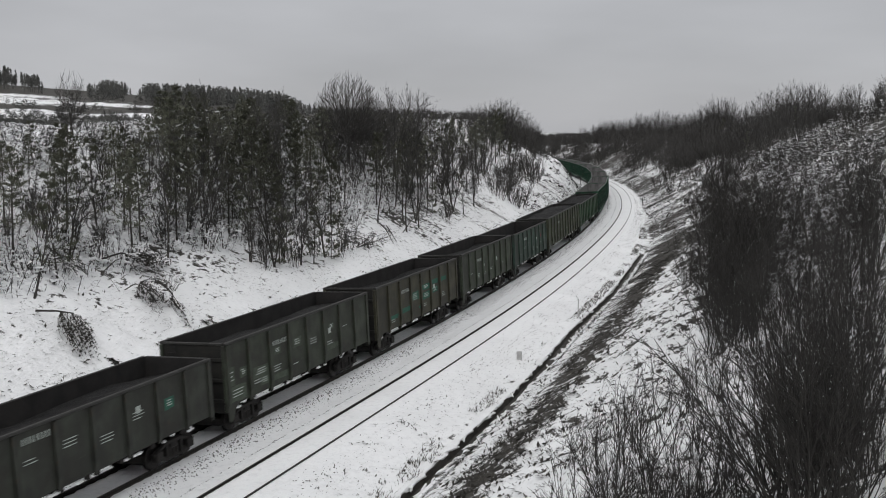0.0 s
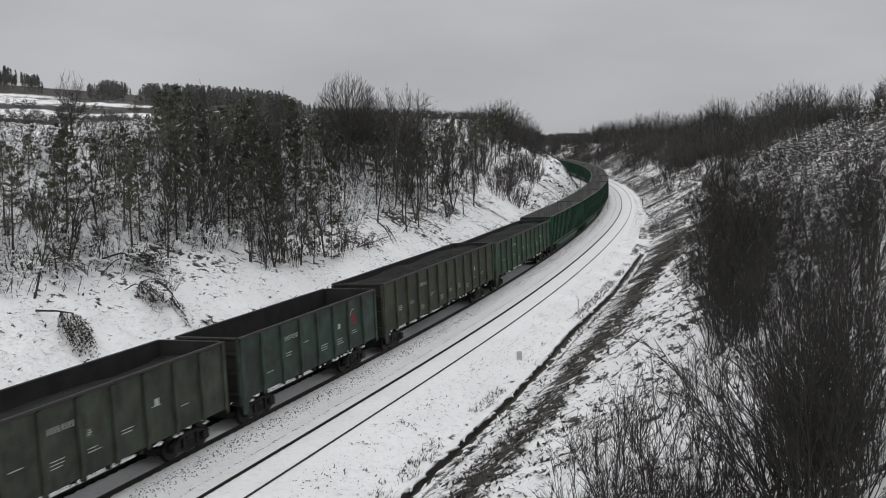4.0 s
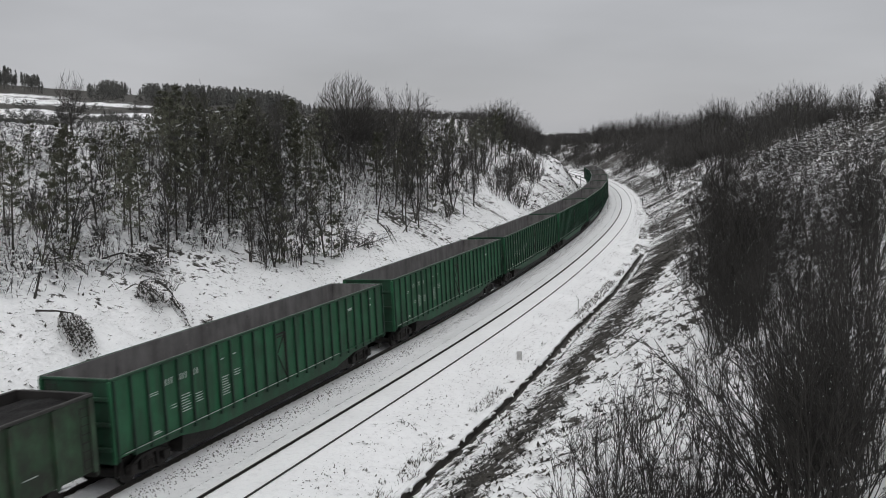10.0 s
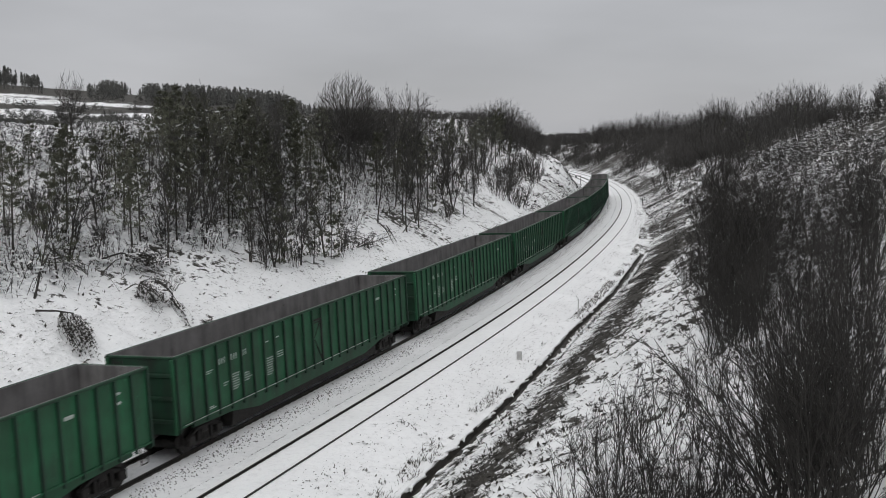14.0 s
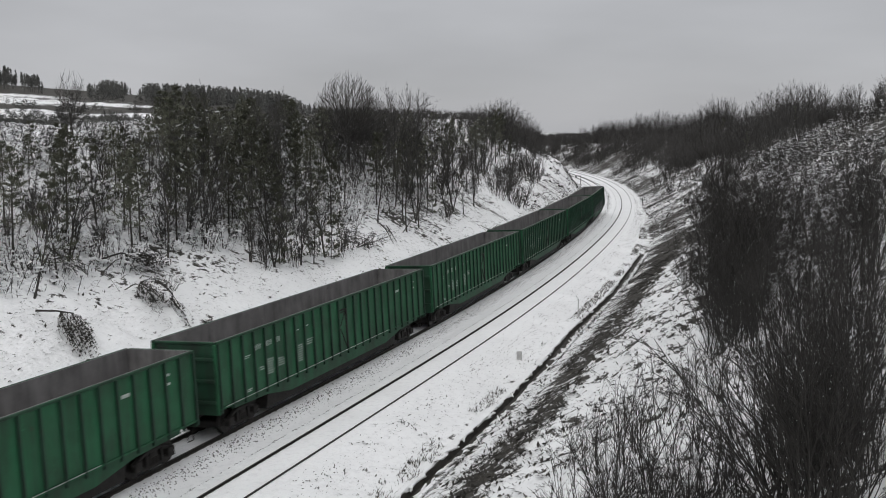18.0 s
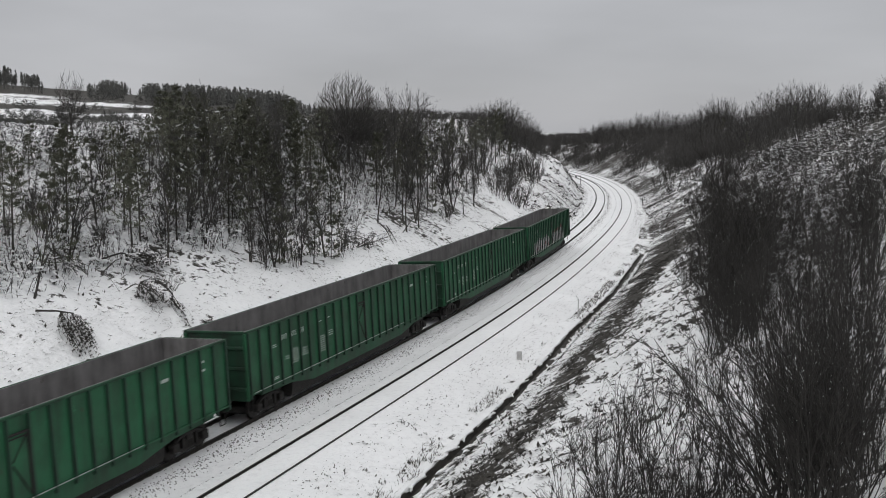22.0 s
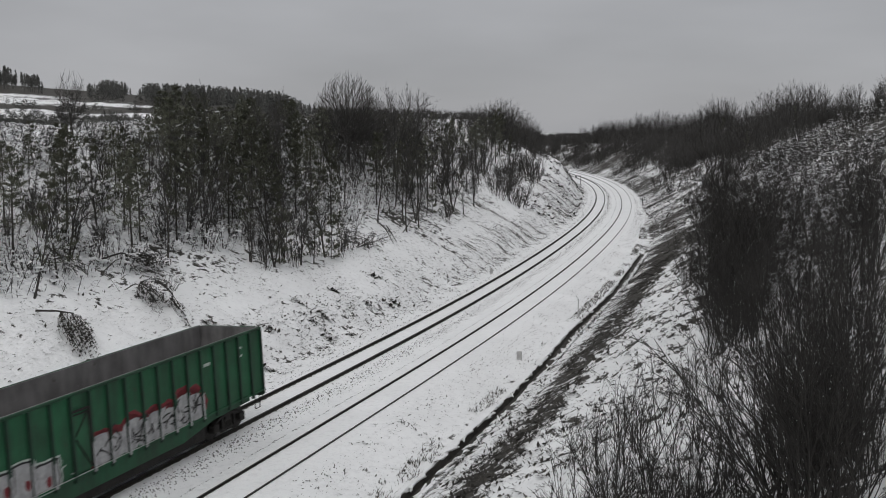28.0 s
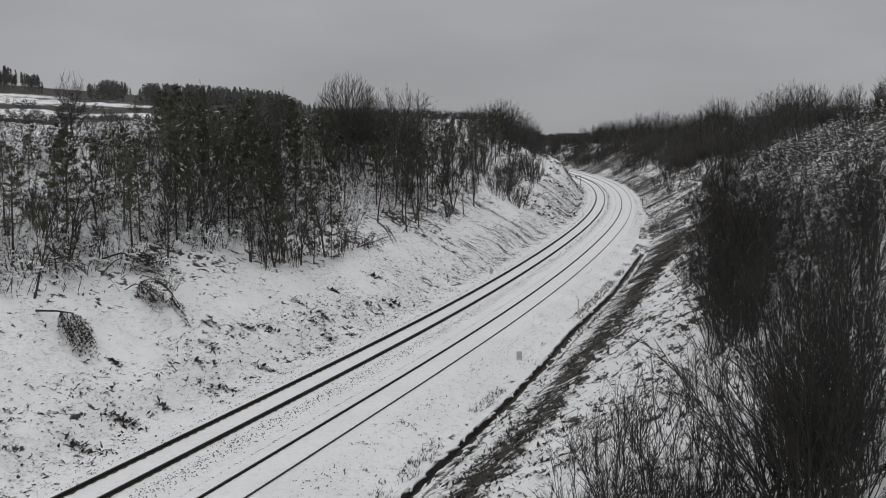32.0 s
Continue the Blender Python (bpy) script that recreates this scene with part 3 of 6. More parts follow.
    part("white_plate", bars_bm(x, [(y + 20.25 * pitch, y + 20.75 * pitch, 3.18, 3.30)]), M_WHITE, w, "small white painted plate")
    mark = [(y + 23.2 * pitch + .22 * math.cos(q), 3.24 + .22 * math.sin(q)) for q in np.linspace(.9, 5.4, 9)]
    mark += [(y + 23.2 * pitch + .13 * math.cos(q), 3.24 + .13 * math.sin(q)) for q in np.linspace(5.4, .9, 9)]
    part("curved_mark", flat_bm(x, [mark], .006), M_WHITE, w, "small white curved mark")
    if graffiti:
        add_graffiti(w, x, half, pitch, rng)
    label = "long green open-top wagon with " + ("silver and red graffiti on its side" if graffiti else "narrow ribs, grey inside and empty")
    return tagged(w, label, "freight wagon", "wagons of the train")


def blob(y, z, ry, rz, rng, n=9):
    return [(y + ry * rng.uniform(.72, 1.1) * math.cos(a), z + rz * rng.uniform(.72, 1.1) * math.sin(a)) for a in (2 * math.pi * q / n for q in range(n))]


def flat_bm(x, loops, thick):
    bm = bmesh.new()
    for lp in loops:
        a = [bm.verts.new((x, y, z)) for y, z in lp]
        b = [bm.verts.new((x + thick, y, z)) for y, z in lp]
        bm.faces.new(b)
        for i in range(len(lp)):
            j = (i + 1) % len(lp)
            bm.faces.new((a[i], a[j], b[j], b[i]))
    bmesh.ops.recalc_face_normals(bm, faces=bm.faces)
    return bm


def bubble(y, z, ry, rz, seed, grow=0.0, n=16):
    """A rounded, boxy, uneven letter shape."""
    rng = random.Random(round(y * 100))
    lean = rng.uniform(-.18, .18)
    pts = []
    for q in range(n):
        a = 2 * math.pi * q / n
        c, d = math.cos(a), math.sin(a)
        k = (abs(c) ** 7 + abs(d) ** 7) ** (-1 / 7)
        j = rng.uniform(.88, 1.08)
        dz = (rz + grow) * k * d * (j if d > -.3 else 1)
        pts.append((y + (ry + grow) * k * c * j + lean * dz, z + dz))
    return pts


def stroke(y, z, ang, ln, width, bend):
    """A curved sprayed line."""
    up, low = [], []
    for q in range(6):
        a = ang + bend * (q / 5 - .5)
        y, z = y + math.cos(a) * ln / 5, z + math.sin(a) * ln / 5
        n = (-math.sin(a) * width / 2, math.cos(a) * width / 2)
        up.append((y + n[0], z + n[1]))
        low.append((y - n[0], z - n[1]))
    return up + low[::-1]


def add_graffiti(w, x, half, pitch, rng):
    """Two sprayed pieces: silver letter shapes, one rimmed in black and white, the other under a red haze."""
    y0, z0 = -half, 1.34
    first, second = [], []
    for q in range(8):
        first.append((y0 + (3.5 + q * 1.02) * pitch, (.80, .92, 1.02, .88, .95, .98, 1.12, .78)[q], pitch * (.56, .6, .5, .62, .5, .6, .54, .6)[q]))
    for q in range(8):
        second.append((y0 + (13.45 + q * .86) * pitch, (.98, .84, 1.02, .92, 1.0, .88, 1.14, 1.0)[q], pitch * (.5, .42, .52, .46, .55, .42, .5, .46)[q]))
    part("graffiti_rim", flat_bm(x, [bubble(y, z0 + h / 2, r, h / 2, rng, .13) for y, h, r in first], .003), M_WHITE, w, "white sprayed outline")
    part("graffiti_rim", flat_bm(x, [bubble(y, z0 + h / 2, r, h / 2, rng, .07) for y, h, r in first], .006), M_INK, w, "black sprayed outline")
    part("graffiti_fill", flat_bm(x, [bubble(y, z0 + h / 2, r, h / 2, rng) for y, h, r in first], .009), M_GRAFF, w, "silver sprayed bubble shapes")
    haze = [blob(y + rng.uniform(-.2, .2), z0 + h * rng.uniform(.75, 1.0) + .12, r * 1.15, .30, rng, 16) for y, h, r in second + second]
    haze += [blob(second[-1][0] + .5, z0 + .55, .3, .45, rng, 16), blob(second[0][0] - .35, z0 + .25, .3, .3, rng, 16)]
    part("graffiti_rim", flat_bm(x, haze, .003), M_RED, w, "red sprayed haze")
    part("graffiti_fill", flat_bm(x, [bubble(y, z0 + h / 2, r, h / 2, rng) for y, h, r in second], .009), M_GRAFF, w, "silver sprayed block shapes")
    for piece_of, r0 in ((first, .42), (second, .40)):
        for b in range(26):
            yr = -half + .05 + b * (2 * half - .1) / 25
            near = [h for y, h, r in piece_of if abs(y - yr) < r0 * pitch * 1.3]
            if near:
                xr = 1.5705
                part("graffiti_fill", flat_bm(xr, [[(yr - .05, z0 - .1), (yr + .05, z0 - .1), (yr + .05, z0 + near[0] * .92), (yr - .05, z0 + near[0] * .85)]], .006), M_GRAFF, w, "silver spray over a rib")
    ink, red = [], []
    for y, h, r in second:
        for _ in range(6):
            ink.append(stroke(y + rng.uniform(-r, .4 * r), z0 + rng.uniform(.12, .6) * h, rng.uniform(-.5, 1.9), rng.uniform(.3, .7), .06, rng.uniform(-2.4, 2.4)))
    for y, h, r in first:
        ink.append(stroke(y - r * .9, z0 + .12, 1.5, h * .7, .05, rng.uniform(-.5, .5)))
        if rng.random() < .75:
            red.append(blob(y + rng.uniform(-.3, .3), z0 + rng.uniform(.2, .5) * h, .12, .2, rng))
    part("graffiti_strokes", flat_bm(x, ink, .012), M_INK, w, "black sprayed strokes")
    part("graffiti_accents", flat_bm(x, red, .0105), M_RED, w, "red sprayed accents")
    part("graffiti_tags", flat_bm(x, [stroke(y0 + q * pitch, z, a, .3, .035, b) for q, z, a, b in ((2.6, 1.5, .4, 2), (2.8, 1.7, 1.2, -2), (11.2, 2.0, .3, 3), (11.4, 1.6, .9, -2), (11.8, 1.55, .2, 2.5), (12.3, 1.6, 1.2, 1))], .006), M_WHITE, w, "thin white sprayed scrawl")


def coal_wagon(i, rng, half, bays, base, patches, load, z1, patch_mat, red_dot=False):
    """Steel coal wagon with broad bays and hatches along the floor."""
    hw, z0 = 1.57, 1.24
    col = paint("coal_wagon_paint_%d" % i, base, 0.4, 1.55, .78)
    w = new("gondola_wagon")
    gondola_shell(w, half, hw, z0, z1, col, M_COAL_IN, rim=M_RIM, ends=M_SOOT_SHADE)
    part("floor", box(-hw + .16, hw - .16, -half + .1, half - .1, z0, z0 + .08), M_COAL_IN, w)
    # heap of coal with an uneven top
    bm = bmesh.new()
    nx, ny = 7, max(14, int(half * 2.2))
    grid = {}
    for a in range(nx):
        for b in range(ny):
            x = -hw + .18 + a * (2 * hw - .36) / (nx - 1)
            y = -half + .11 + b * (2 * half - .22) / (ny - 1)
            hump = .07 * math.sin(b * .8 + i) + .12 * (1 - abs(2 * a / (nx - 1) - 1)) + rng.uniform(-.05, .05)
            grid[a, b] = bm.verts.new((x, y, load + hump))
    for a in range(nx - 1):
        for b in range(ny - 1):
            bm.faces.new((grid[a, b], grid[a + 1, b], grid[a + 1, b + 1], grid[a, b + 1]))
    bmesh.ops.solidify(bm, geom=bm.faces[:], thickness=-.15)
    part("coal_load", bm, M_COAL, w, "black uneven coal heap")
    pitch = 2 * half / bays
    for k in (-1, 1):
        def rib():
            prof = [(k * (hw - .071), z0 - .10), (k * (hw - .03), z0 - .10), (k * (hw + .045), z0 + .35), (k * (hw + .02), z1 - .135), (k * (hw - .071), z1 - .135)]
            return prism_y(prof, -.085, .085)
        me = piece(("rib", "coal", k, i), rib, col)
        for b in range(1, bays):
            share("rib", me, w, Matrix.Translation((0, -half + b * pitch, 0)))
        corner = piece(("corner_rib", "coal", k, i), lambda: prism_y([(k * (hw - .071), z0 - .05), (k * (hw - .02), z0 - .05), (k * hw, z1 - .135), (k * (hw - .071), z1 - .135)], -.1, .1), col)
        for e in (-1, 1):
            share("rib", corner, w, Matrix.Translation((0, e * (half - .1), 0)))
        # floor hatches under the bays, their catches hanging like teeth
        for b in range(bays):
            y = -half + (b + .5) * pitch
            if abs(y) > half - 2.6:
                continue
            def hatch_bm():
                bm = prism_y([(k * (hw - .07), z0), (k * (hw - .12), z0), (k * (hw - .30), z0 - .12), (k * (hw - .25), z0 - .12)], -pitch * .46, pitch * .46)
                xa, xb = sorted((k * (hw - .34), k * (hw - .16)))
                for q in (-.36, .36):
                    box_bm(bm, xa, xb, q * pitch - .09, q * pitch + .09, z0 - .24, z0 - .05, .03)
                return bm
            share("floor_hatch", piece(("floor_hatch", k, round(pitch, 2)), hatch_bm, M_BOGIE), w, Matrix.Translation((0, y, 0)))
        for e in (-1,):
            tongue = [(e * (half - u), z0 - w) for u, w in ((.02, 0), (.02, .50), (.08, .60), (.18, .64), (.30, .60), (.38, .48), (.52, .16), (.80, 0))]
            part("corner_gusset", flat_bm(k * (hw - .068) - (.05 if k > 0 else 0), [tongue], .05), col, w)
        if k > 0 and i == 0:
            part("side_ladder", ladder_bm(hw + .03, half - .48, z0 + .1, z1 - .3, 1), M_BOGIE, w, "dark rungs at the corner")
        for q in range(int(half * 2)):
            y = rng.uniform(-half + 3.2, half - 3.2)
            bm = bmesh.new()
            r = rng.uniform(.05, .12)
            bmesh.ops.create_icosphere(bm, subdivisions=1, radius=r, matrix=Matrix.Translation((k * (hw - .2), y, z0 - .17)) @ Matrix.Diagonal((.8, rng.uniform(1.3, 2.2), .8, 1)))
            part("snow_lump", bm, M_SNOW, w, "white lump of snow")
    part("centre_sill", box(-.28, .28, -half, half, .80, z0, .03), M_BOGIE, w)
    for k in (-1, 1):
        for off in ((1.95,) if half < 8 else (2.3,)):
            add_bogie(w, k * (half - off))
        add_coupler(w, k, half)
        part("ladder", ladder_bm(0, 0, z0 + .1, z1 - .15, 1), M_BOGIE, w).matrix_local = Matrix.Translation((k * .95, k * (half + .1), 0)) @ Matrix.Rotation(math.pi / 2, 4, "Z")
        for x, y, z, r in ((.95, half - .25, z0 - .12, .15), (1.2, half - 1.15, .96, .09), (1.15, half - 2.6, .96, .08), (.7, half + .2, .98, .12)):
            bm = bmesh.new()
            bmesh.ops.create_icosphere(bm, subdivisions=1, radius=r, matrix=Matrix.Translation((x, k * y, z)) @ Matrix.Diagonal((1, rng.uniform(1.2, 2.4), .8, 1)))
            part("snow_lump", bm, M_SNOW, w, "white lump of snow")
    # repainted patches and stencilled lines in the bays
    x = hw - .068
    mint, white = [], []
    for b, za, zb, f0, f1 in patches:
        y = -half + b * pitch
        mint.append((y + (.10 + f0 * .8) * pitch, y + (.10 + f1 * .8) * pitch, za, zb))
    for ya, yb, za, zb in mint:
        up = (zb - za) * .06
        edge = [(ya + (yb - ya) * f, za + rng.uniform(-up, up)) for f in (0, .3, .62, 1)] + [(yb + rng.uniform(-.03, .03), za + (zb - za) * .5)]
        edge += [(ya + (yb - ya) * f, zb + rng.uniform(-up, up)) for f in (1, .7, .35, 0)] + [(ya + rng.uniform(-.03, .03), za + (zb - za) * .5)]
        part("paint_patch", flat_bm(x, [edge], .006), patch_mat, w, "repainted patch in a newer colour")
        if zb - za > .3:
            white += [(ya + (yb - ya) * rng.uniform(.15, .3), ya + (yb - ya) * rng.uniform(.6, .85), za + (zb - za) * f, za + (zb - za) * f + .035) for f in (.3, .5, .72)]
    nb = bays // 4
    white += digits(-half + (nb + .2) * pitch, 2.95, 4, .2, .05, .15, rng) + digits(-half + (nb + .2) * pitch + .62, 2.95, 4, .2, .05, .15, rng)
    for b in range(1, bays - 1):
        if rng.random() < .9:
            white += block_text(-half + (b + .2) * pitch, rng.uniform(1.7, 2.6), rng.choice((1, 2, 3)), .03, pitch * .4, .11, rng)
    white.append((-half + (bays - 2.7) * pitch, -half + (bays - 2.7) * pitch + .25, 2.5, 2.75))
    part("stencil_block", bars_bm(x + .004, white), M_WHITE, w, "dull white stencilled lines")
    if red_dot:
        part("round_mark", flat_bm(x, [[(-half + (bays - 1.7) * pitch + .30 * math.cos(q * .35), 2.75 + .30 * math.sin(q * .35)) for q in range(18)]], .01), M_RED, w, "round red mark")
        part("curved_mark", flat_bm(x + .012, [stroke(-half + (bays - 1.7) * pitch - .30, 2.80, .75, .55, .05, -1.2)], .006), M_WHITE, w, "thin white arc across the red mark")
    return tagged(w, "dirty dark %s coal wagon with snow on its hatches" % ("olive-green" if base[1] > .03 else "grey-brown"), "freight wagon", "wagons of the train")


def s_of(t, off):
    """Where a car stands on the line: a nearly even run with a slight surge and drag."""
    u = (t - 15.0) / 10.0
    run = 100.0 - 106.2835 * u + 0.235 * u ** 2 - 0.4681 * u ** 3 - 0.7202 * u ** 4 + off
    drag = np.interp(t, [0, 4, 8, 10, 12, 16, 20, 23, 25, 28, 29, 32], [.0, .22, .02, -.28, .12, .22, -.47, -.87, -.85, -.10, .28, .4])
    return 25.0 + STRETCH * (run - 25.0) + float(drag)


def build_train():
    rng = random.Random(5)
    cars = []
    for i in range(9):
        cars.append((chip_wagon(i, rng, graffiti=(i == 8)), -135.0965 + 22.7173 * i + 10.63))
    for q, (rear, fwd) in enumerate(((-136.05, -156.75), (-157.4, -177.8))):
        cars.append((coal_wagon(q, rng, (rear - fwd) / 2 * STRETCH, 12, ((0.028, 0.070, 0.034), (0.044, 0.052, 0.028))[q], [], (3.50, 3.68)[q], (3.76, 3.95)[q], M_PALE), (rear + fwd) / 2))
    tints = [(0.032, 0.060, 0.045), (0.042, 0.054, 0.035), (0.048, 0.046, 0.027), (0.036, 0.044, 0.030), (0.030, 0.034, 0.026), (0.030, 0.032, 0.025)]
    rims = [3.83, 3.92, 3.86, 3.82, 3.47, 3.7]
    mint_bays = [(1, 1.75, 1.98, 0.1, 0.9), (2, 1.85, 2.1, 0, 1), (3, 2.3, 2.78, 0, 0.85), (3, 1.7, 1.85, 0.8, 1), (4, 2.65, 2.98, 0, 1), (4, 2.1, 2.52, 0.1, 1), (5, 2.78, 3.05, 0, 0.9), (5, 2.25, 2.6, 0.1, 0.8), (6, 2.75, 3.02, 0.1, 0.8)]
    pale_bays = [(0, 2.0, 2.75, 0, 0.3), (0, 2.2, 2.6, 0.6, 1), (0, 1.35, 1.95, 0.0, 0.9), (1, 1.9, 2.35, 0.1, 1), (1, 1.5, 1.9, 0.5, 1), (2, 2.55, 2.85, 0.2, 0.6), (2, 1.45, 1.7, 0, 1), (3, 2.5, 2.95, 0.15, 0.75), (5, 2.65, 2.95, 0.3, 0.7), (5, 1.7, 1.95, 0.1, 1)]
    pats = [[], [(3, 2.35, 2.7, 0.1, 0.35)], mint_bays, pale_bays, [(6, 2.2, 2.62, 0.2, 0.6)], []]
    for q in range(6):
        rear = -178.76 - 13.97 * q
        cars.append((coal_wagon(2 + q, rng, 6.45 * STRETCH, 8, tints[q], pats[q], rims[q] - (.72 if q != 0 else 1.5), rims[q], M_MINT if q in (2, 4) else M_PALE, red_dot=(q == 0)), rear - 6.45))
    return cars


CARS = build_train()
for car, _ in CARS:
    for o in car.children_recursive:
        if o.name.split(".")[0] in ("white_marking", "data_panel", "stencil_block", "snow_lumps", "paint_patch", "graffiti_rim", "graffiti_fill", "graffiti_strokes", "graffiti_accents", "graffiti_tags"):
            o["kind"] = "stuff"


def car_pose(s, half=7.0):
    xa, ya, _ = on_line(s - half)
    xb, yb, _ = on_line(s + half)
    h = math.atan2(xb - xa, yb - ya)
    x, y = (xa + xb) / 2, (ya + yb) / 2
    return Matrix.Translation((x, y, CANT * GAUGE / 2)) @ Matrix.Rotation(-h, 4, "Z") @ Matrix.Rotation(-CANT, 4, "Y")


# ---- trees and bushes ----
class Wood:
    """Collects tapered limbs and needle blades for one mesh."""

    def __init__(self):
        self.v, self.f = [], []

    def limb(self, pts, r0, r1, n=3):
        k = len(pts)
        base = len(self.v)
        for i, p in enumerate(pts):
            a = pts[min(i + 1, k - 1)] - pts[max(i - 1, 0)]
            a = a.normalized() if a.length > 1e-6 else Vector((0, 0, 1))
            u = a.orthogonal().normalized()
            w = a.cross(u)
            r = r0 + (r1 - r0) * i / max(k - 1, 1)
            for q in range(n):
                t = 2 * math.pi * q / n
                self.v.append(tuple(p + u * (r * math.cos(t)) + w * (r * math.sin(t))))
        if n == 3:
            del self.v[base + (k - 1) * 3:]
            self.v.append(tuple(pts[-1]))
            k -= 1
            tip = base + 3 * k
            self.f += [(tip - 3, tip - 2, tip), (tip - 2, tip - 1, tip), (tip - 1, tip - 3, tip)]
        for i in range(k - 1):
            for q in range(n):
                b, c = base + i * n + q, base + i * n + (q + 1) % n
                self.f.append((b, c, c + n, b + n))
        if n > 3:
            self.f.append(tuple(range(base + (k - 1) * n, base + k * n)))

    def blade(self, p, q, w):
        a = (q - p)
        side = a.cross(Vector((0.3, 0.2, 1))).normalized() * w
        b = len(self.v)
        self.v += [tuple(p), tuple(p.lerp(q, .5) + side), tuple(q), tuple(p.lerp(q, .5) - side)]
        self.f.append((b, b + 1, b + 2, b + 3))

    def mesh(self, name, mat):
        me = bpy.data.meshes.new(name)
        me.from_pydata(self.v, [], self.f)
        me.materials.append(mat)
        me.update()
        return me


def bent(rng, p, d, length, segs, wobble, lift):
    """Points of a limb that wanders and turns upward (lift) or droops."""
    pts, d = [p.copy()], d.normalized()
    for _ in range(segs):
        d = (d + Vector((rng.uniform(-1, 1), rng.uniform(-1, 1), rng.uniform(-1, 1))) * wobble + Vector((0, 0, lift))).normalized()
        p = p + d * (length / segs)
        pts.append(p)
    return pts


def along(pts, f):
    x = f * (len(pts) - 1)
    i = min(int(x), len(pts) - 2)
    return pts[i].lerp(pts[i + 1], x - i), (pts[i + 1] - pts[i]).normalized()


def offshoot(rng, axis, angle):
    u = axis.orthogonal().normalized()
    u.rotate(Matrix.Rotation(rng.uniform(0, 2 * math.pi), 3, axis))
    return axis * math.cos(angle) + u * math.sin(angle)


def twiggy(rng, w, pts, length, r, n1, n2, n3, angle=0.6, lift=0.12, thin=0.009):
    """Side limbs, branches and twigs along a stem."""
    for _ in range(n1):
        f = rng.uniform(.28, 1.0)
        p, a = along(pts, f)
        ln = length * rng.uniform(.24, .44) * (1.25 - .75 * f)
        limb = bent(rng, p, offshoot(rng, a, rng.uniform(angle * .6, angle * 1.3)), ln, 3, .16, lift)
        w.limb(limb, max(r * .42 * (1.2 - .7 * f), thin * 1.3), thin, 3)
        for _ in range(n2):
            p2, a2 = along(limb, rng.uniform(.2, 1))
            l2 = ln * rng.uniform(.3, .6)
            br = bent(rng, p2, offshoot(rng, a2, rng.uniform(.35, .9)), l2, 2, .2, lift)
            w.limb(br, thin * 1.25, thin * .8, 3)
            for _ in range(n3):
                p3, a3 = along(br, rng.uniform(.15, 1))
                w.limb([p3, p3 + (offshoot(rng, a3, rng.uniform(.3, .9)) + Vector((0, 0, lift))) * l2 * rng.uniform(.4, .8)], thin * .9, thin * .6, 3)


def tree_root(name, trunk_me, crown_me, label, category):
    root = new(name)
    share("trunk", trunk_me, root)
    share("crown", crown_me, root)
    return tagged(root, label, category)


def bare_tree(seed, height, stems=1, n=(15, 5, 3), spread=.25, thin=0.014, mat=None):
    rng = random.Random(seed)
    trunk, crown = Wood(), Wood()
    for q in range(stems):
        lean = Vector((rng.uniform(-1, 1), rng.uniform(-1, 1), 0)) * (spread if stems > 1 else .08) + Vector((0, 0, 1))
        h = height * (1 if q == 0 else rng.uniform(.65, .95))
        start = Vector((rng.uniform(-.1, .1), rng.uniform(-.1, .1), -.25)) * (1 if stems > 1 else .5)
        pts = bent(rng, start, lean, h, 7, .09, .05)
        r = .011 * h + .012
        trunk.limb(pts, r, thin, 5)
        twiggy(rng, crown, pts, h, r, *n, thin=thin)
    return tree_root("bare_tree", trunk.mesh("trunk", mat or M_BARK), crown.mesh("crown", M_TWIG), "leafless young tree with dark bare twigs in snow", "tree")


